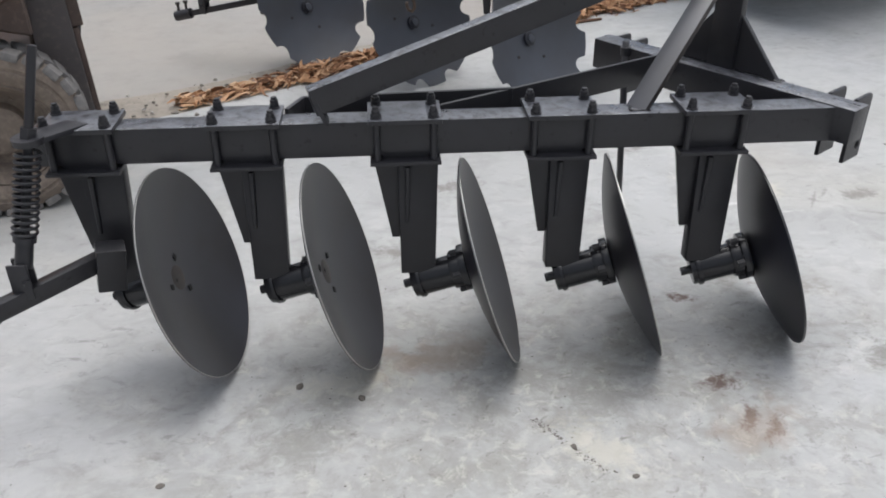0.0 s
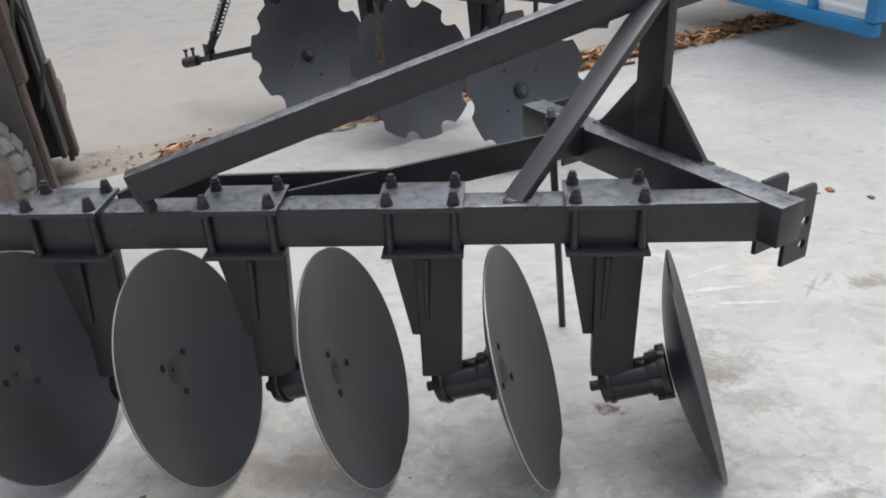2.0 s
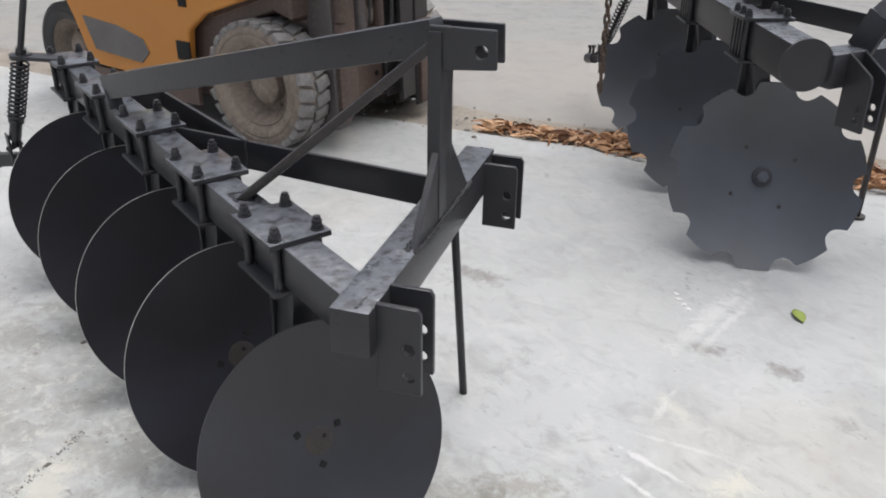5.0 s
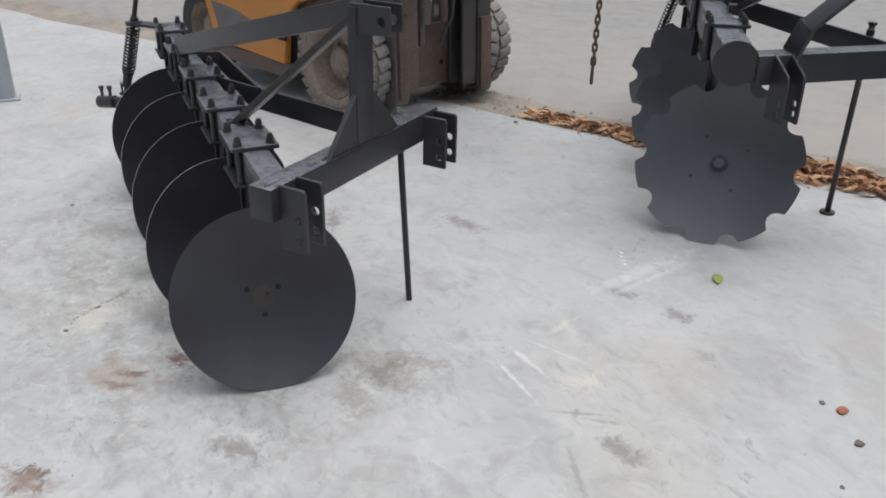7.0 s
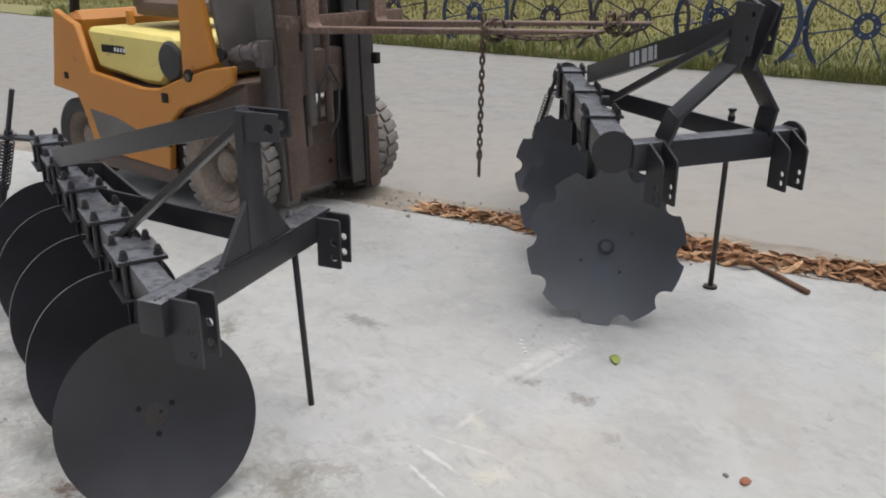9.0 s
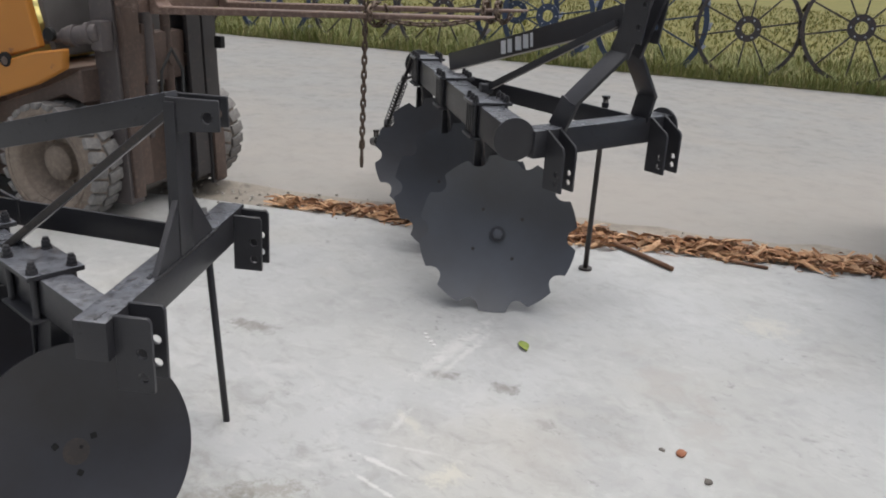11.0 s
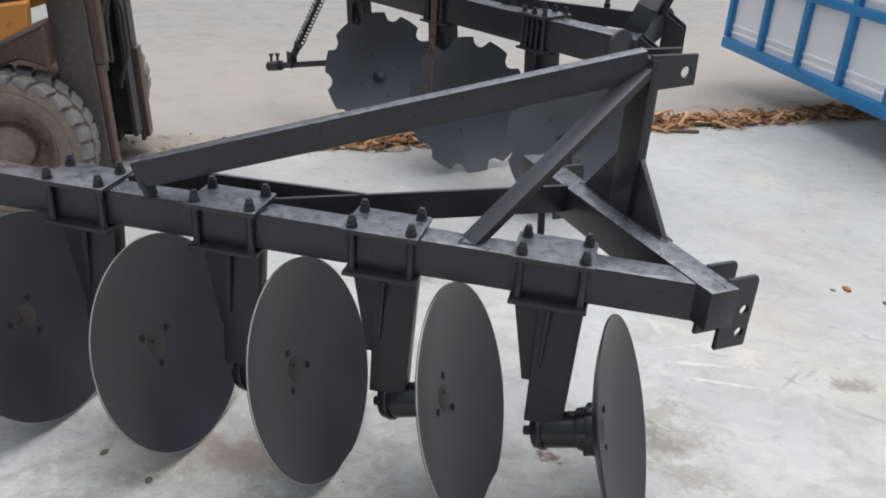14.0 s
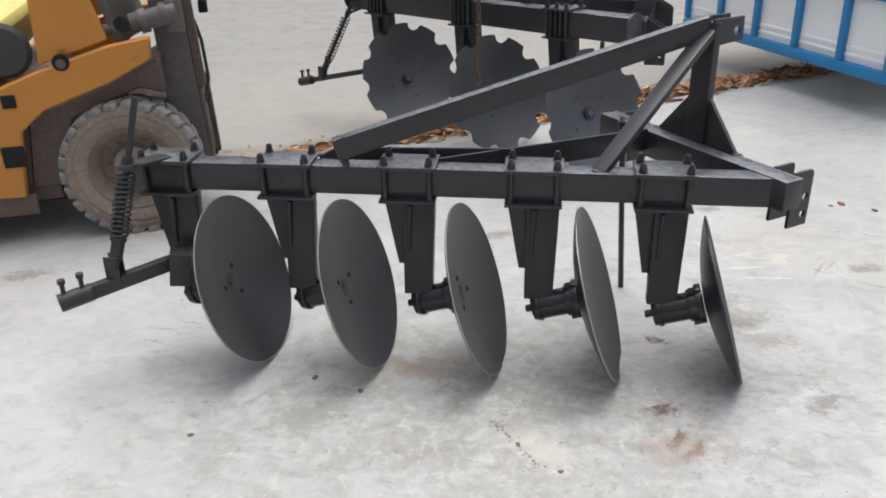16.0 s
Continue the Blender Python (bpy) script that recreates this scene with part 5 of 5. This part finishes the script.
for k in range(17):
    a = k * math.tau / 8
    wrap.append(FLm @ V(2.06 + 0.008 * k, 0.76 + 0.075 * math.cos(a), 1.25 + 0.05 * math.sin(a)))
chain("wrapped_chain", wrap, "rusty chain loop wound round a fork tip")

# ---- blue framed trailer body ----
T0, T1 = V(1.465, 7.15, 0), V(2.465, 5.09, 0)
td = (T1 - T0).normalized()
tn = V(-td.y, td.x, 0)                       # away from the yard's middle
TR = thing("trailer", Matrix(((td.x, tn.x, 0, T0.x), (td.y, tn.y, 0, T0.y), (0, 0, 1, 0), (0, 0, 0, 1))), "blue steel framed trailer body with white sheet panels", "trailer")
TL, TZ, TH, TW = (T1 - T0).length, 0.245, 1.76, 1.9
TB = 0.98                                    # the bed's height behind the low side
for y, zb in ((0.0, TZ), (TW, TB)):
    rails = [(zb + 0.036, 0.072), (TZ + 1.05, 0.055), (TZ + TH, 0.07)] + ([(TZ + 0.53, 0.055)] if y == 0 else [])
    for z, h in rails:
        bm = B()
        box(bm, TL, 0.06, h, Matrix.Translation((TL / 2, y, z)), 0.005)
        part("rail", bm, BLUE, TR, "blue horizontal rail")
    for k in range(6):
        bm = B()
        w = 0.075 if k == 5 else 0.05
        box(bm, w, 0.05 + 0.03 * (k == 5), TZ + TH - zb - 0.12, Matrix.Translation((0.025 + (TL - 0.05) * k / 5, y, (TZ + TH + zb) / 2 + 0.02)), 0.005)
        part("post", bm, BLUE, TR, "blue upright post")
    for k in range(5):
        cells = ((TZ + 0.074, TZ + 0.50), (TZ + 0.56, TZ + 1.02), (TZ + 1.08, TZ + TH - 0.03)) if y == 0 else ((TZ + 1.08, TZ + TH - 0.03),)
        for z0, z1 in cells:
            bm = B()
            x0, x1 = 0.05 + (TL - 0.05) * k / 5, (TL - 0.05) * (k + 1) / 5
            yy = y + (0.02 if y == 0 else -0.02)
            box(bm, x1 - x0, 0.008, z1 - z0, Matrix.Translation(((x0 + x1) / 2, yy, (z0 + z1) / 2)), 0)
            for rz in (0.045, 0.095):
                box(bm, x1 - x0, 0.03, 0.022, Matrix.Translation(((x0 + x1) / 2, yy, z0 + rz)), 0.006)
            part("panel", bm, WHITE, TR, "white ribbed sheet panel")
for x in (0.03, TL - 0.03):
    for z, h in ((TB + 0.05, 0.10), (TZ + TH, 0.07)):
        bm = B()
        box(bm, 0.06, TW - 0.06, h, Matrix.Translation((x, TW / 2, z)), 0.005)
        part("rail", bm, BLUE, TR, "blue horizontal rail")
    bm = B()
    box(bm, 0.008, TW - 0.06, TZ + TH - TB - 0.12, Matrix.Translation((x, TW / 2, (TZ + TH + TB) / 2 + 0.02)), 0)
    part("end_panel", bm, WHITE, TR, "white sheet end panel")
# Near-black colour paints in the shade below the bed.
bm = B()
box(bm, TL - 0.14, TW - 0.08, 0.06, Matrix.Translation((TL / 2, TW / 2, TB + 0.03)), 0.005)
part("floor_pan", bm, NEAR_BLACK, TR, "floor pan with the shade underneath put into its colour")
bm = B()
box(bm, 1.5, 0.10, 0.50, Matrix.Translation((TL / 2, 1.5, TB - 0.24)), 0.01)
part("chassis_beam", bm, NEAR_BLACK, TR)
for x in (0.55, TL - 0.75):
    bm = B()
    lathe(bm, [(0.16, -0.10), (0.36, -0.10), (0.40, -0.06), (0.40, 0.06), (0.36, 0.10), (0.16, 0.10)], Matrix.Translation((x, 1.62, 0.385)) @ pose(0, 0, 0, 90, 0, 0), 40, True)
    w = part("wheel", bm, DARKRUBBER, TR, "dark truck tyre")
    bm = B()
    cyl(bm, (x, 1.53, 0.385), (x, 1.70, 0.385), 0.17, seg=24, bevel=0.01)
    part("rim", bm, GREYPAINT, w)

# ---- paddy wheels along the verge ----
def paddy_wheel(m, R, material, n_spoke, lugs, label, hubr=0.17, tilt=0):
    T = thing("paddy_wheel", m, label, "wheel", "paddy wheels along the verge")
    bm = B()
    rw = 0.07 if material is NAVY else 0.05
    lathe(bm, [(R - rw, -0.012), (R, -0.012), (R, 0.012), (R - rw, 0.012)], pose(0, 0, 0, 90, 0, 0), 64, True)
    part("rim", bm, material, T, "round steel rim")
    bm = B()
    lathe(bm, [(hubr * 0.48, -0.014), (hubr, -0.014), (hubr, 0.014), (hubr * 0.48, 0.014)], pose(0, 0, 0, 90, 0, 0), 40, True)
    hub = part("hub_plate", bm, material, T, "ring shaped hub plate")
    for k in range(6):
        a = k * math.tau / 6
        bm = B()
        cyl(bm, (hubr * 0.75 * math.cos(a), -0.022, hubr * 0.75 * math.sin(a)), (hubr * 0.75 * math.cos(a), -0.013, hubr * 0.75 * math.sin(a)), 0.012, seg=8)
        part("hub_bolt", bm, GALV, hub)
    src = None
    for k in range(n_spoke):
        mm = pose(0, 0, 0, 0, 360 / n_spoke * k + 7, 0)
        if src is None:
            bm = B()
            bar(bm, (0, 0, hubr * 0.9), (0, 0, R - 0.04), 0.014, 0.022, up=(1, 0, 0), bevel=0.003)
            src = part("spoke", bm, material, T)
            src.matrix_basis = mm
        else:
            again("spoke", src, T, mm)
    src = None
    for k in range(lugs):
        mm = pose(0, 0, 0, 0, 360 / lugs * k, 0)
        if src is None:
            bm = B()
            box(bm, 0.012, 0.26, 0.05, Matrix.Translation((0, 0.12, R - 0.005)) @ pose(0, 0, 0, 0, 0, 24), 0.002)
            src = part("paddle", bm, material, T)
            src.matrix_basis = mm
        else:
            again("paddle", src, T, mm)
    return T


spots = ((-13.14, 7.94, 0.57, 0.74, DARKWHEEL), (-11.59, 8.61, 0.57, 0.72, DARKWHEEL), (-10.34, 9.14, 0.57, 0.74, DARKWHEEL), (-8.78, 9.81, 0.58, 0.71, NAVY), (-7.48, 10.37, 0.58, 0.70, DARKWHEEL),
         (-6.12, 10.96, 0.60, 0.73, DARKWHEEL), (-4.65, 11.59, 0.63, 0.70, NAVY), (-3.31, 12.17, 0.66, 0.79, NAVY), (-2.12, 12.68, 0.66, 0.69, DARKWHEEL), (-0.85, 13.2, 0.78, 0.73, DARKWHEEL),
         (0.42, 13.75, 0.80, 0.72, DARKWHEEL), (-5.35, 11.75, 0.62, 0.66, NAVY))
for i, (x, y, z, R, mt) in enumerate(spots):
    col = "navy blue" if mt is NAVY else "dark rusty"
    paddy_wheel(pose(x, y, z, 0, 0, 23.5 + 8 * math.sin(i * 1.7)) @ pose(0, 0, 0, -6, 0, 0), R, mt, 10, 16 if i % 3 else 20,
                col + " spoked steel paddy wheel sunk in the verge grass")

# ---- pole, sticks, stones, leaf ----
pole = thing("metal_pole", pose(-2.86, 1.29, 0, 0, 0, 0), "grey galvanised round metal pole standing on the concrete", "pole")
bm = B()
cyl(bm, (0, 0, 0), (-0.02, 0.0, 3.2), 0.055, seg=24)
part("tube", bm, GALV, pole)
bm = B()
box(bm, 0.16, 0.16, 0.012, Matrix.Translation((0, 0, 0.006)), 0.003)
part("base_plate", bm, GALV, pole)

bm = B()
pts = [V(0.29, 5.33, 0.018), V(0.50, 5.29, 0.016), V(0.72, 5.24, 0.017), V(0.93, 5.19, 0.014)]
sweep(bm, pts, 0.014, 8)
solid("stick", bm, TWIG, "brown bare stick lying beside the husk litter", "stick")
bm = B()
sweep(bm, [V(1.00, 5.54, 0.01), V(1.12, 5.57, 0.012), V(1.26, 5.62, 0.01)], 0.009, 7)
solid("stick", bm, TWIG, "thin brown twig lying at the slab edge", "stick")


def pebble(x, y, r, material, label, flat=0.5, name="stone"):
    bm = B()
    bmesh.ops.create_icosphere(bm, subdivisions=2, radius=1)
    k = random.Random(f"{x}{y}").uniform(0, 99)
    for v in bm.verts:
        v.co *= 1 + 0.35 * noise.noise(v.co * 1.3 + V(k, 0, 0))
        v.co = V(v.co.x * r * 1.35, v.co.y * r, v.co.z * r * flat)
    z = -min(v.co.z for v in bm.verts)
    return solid(name, bm, material, label, "stone", pose(x, y, z - 0.001, 0, 0, k * 40))


pebble(1.787, 3.677, 0.017, STONE, "small reddish stone on the concrete", 0.35)
pebble(1.729, 3.654, 0.009, CHIP, "tiny dark stone on the concrete", 0.3)
pebble(1.922, 3.597, 0.013, CHIP, "small dark stone on the concrete", 0.4)
pebble(2.036, 3.405, 0.007, CHIP, "tiny dark stone on the concrete", 0.3)
for x, y, r in ((-0.50, 1.942, 0.011), (-0.322, 1.875, 0.010), (-0.82, 1.59, 0.009), (0.361, 1.514, 0.008), (0.23, 1.63, 0.008), (-1.3, 4.2, 0.017), (-1.22, 4.27, 0.011)):
    pebble(x, y, r, CHIP, "small dark chip of dirt on the concrete", 0.2, "dirt_chip")

# crumbs of dark grit, strewn in two short lines and over the trodden place
vs, fs = [], []
rnd = random.Random(23)


def crumb(x, y, r):
    i, a = len(vs), rnd.uniform(0, 6)
    for k in range(4):
        w = r * rnd.uniform(0.6, 1.4)
        vs.append((x + w * math.cos(a + k * math.pi / 2), y + w * math.sin(a + k * math.pi / 2), -0.0005))
    vs.append((x + r * rnd.uniform(-0.3, 0.3), y, r * rnd.uniform(0.25, 0.5)))
    for k in range(4):
        fs.append((i + k, i + (k + 1) % 4, i + 4))


for (xa, ya), (xb, yb), count in (((0.131, 1.755), (0.213, 1.659), 90), ((0.23, 1.612), (0.302, 1.535), 80)):
    for _ in range(count):
        u = rnd.gauss(0.5, 0.28)
        crumb(xa + (xb - xa) * u + rnd.gauss(0, 0.006), ya + (yb - ya) * u + rnd.gauss(0, 0.006), 0.0012 + 0.004 * rnd.random() ** 2)
for _ in range(420):
    crumb(rnd.gauss(0.1, 0.7), rnd.gauss(1.85, 0.3), 0.001 + 0.0035 * rnd.random() ** 3)
me = bpy.data.meshes.new("grit")
me.from_pydata(vs, [], fs)
me.materials.append(CHIP)
tagged(new("grit", me), "dark crumbs of grit scattered on the concrete", "grit", kind="stuff")
bm = B()
prev = None
for k in range(9):
    u = k / 8
    w = 0.026 * math.sin(math.pi * u) ** 0.7 + 0.001
    row = [bm.verts.new(((u - 0.5) * 0.085, s * w * 0.75, 0.003 + 0.006 * abs(s) + 0.006 * math.sin(3 * u))) for s in (-1, 0, 1)]
    if prev:
        for a in range(2):
            bm.faces.new((prev[a], row[a], row[a + 1], prev[a + 1]))
    prev = row
fl = solid("fallen_leaf", bm, LEAF, "yellow green fallen leaf on the concrete", "leaf", pose(0.952, 3.905, 0, 0, 0, -35))
sol = fl.modifiers.new("thickness", "SOLIDIFY")
sol.thickness = 0.001
for x, y, a in ((0.63, 3.67, 20), (0.665, 3.655, 70), (0.695, 3.64, 130), (0.60, 3.69, 160)):
    bm = B()
    prism(bm, ((-0.012, -0.006), (0.003, -0.009), (0.013, 0.0), (0.004, 0.007), (-0.008, 0.005)), 0.002, pose(0, 0, 0.002, 0, 0, 0))
    solid("paper_scrap", bm, PAPER, "tiny white scrap of litter on the concrete", "litter", pose(x, y, 0, 0, 0, a))
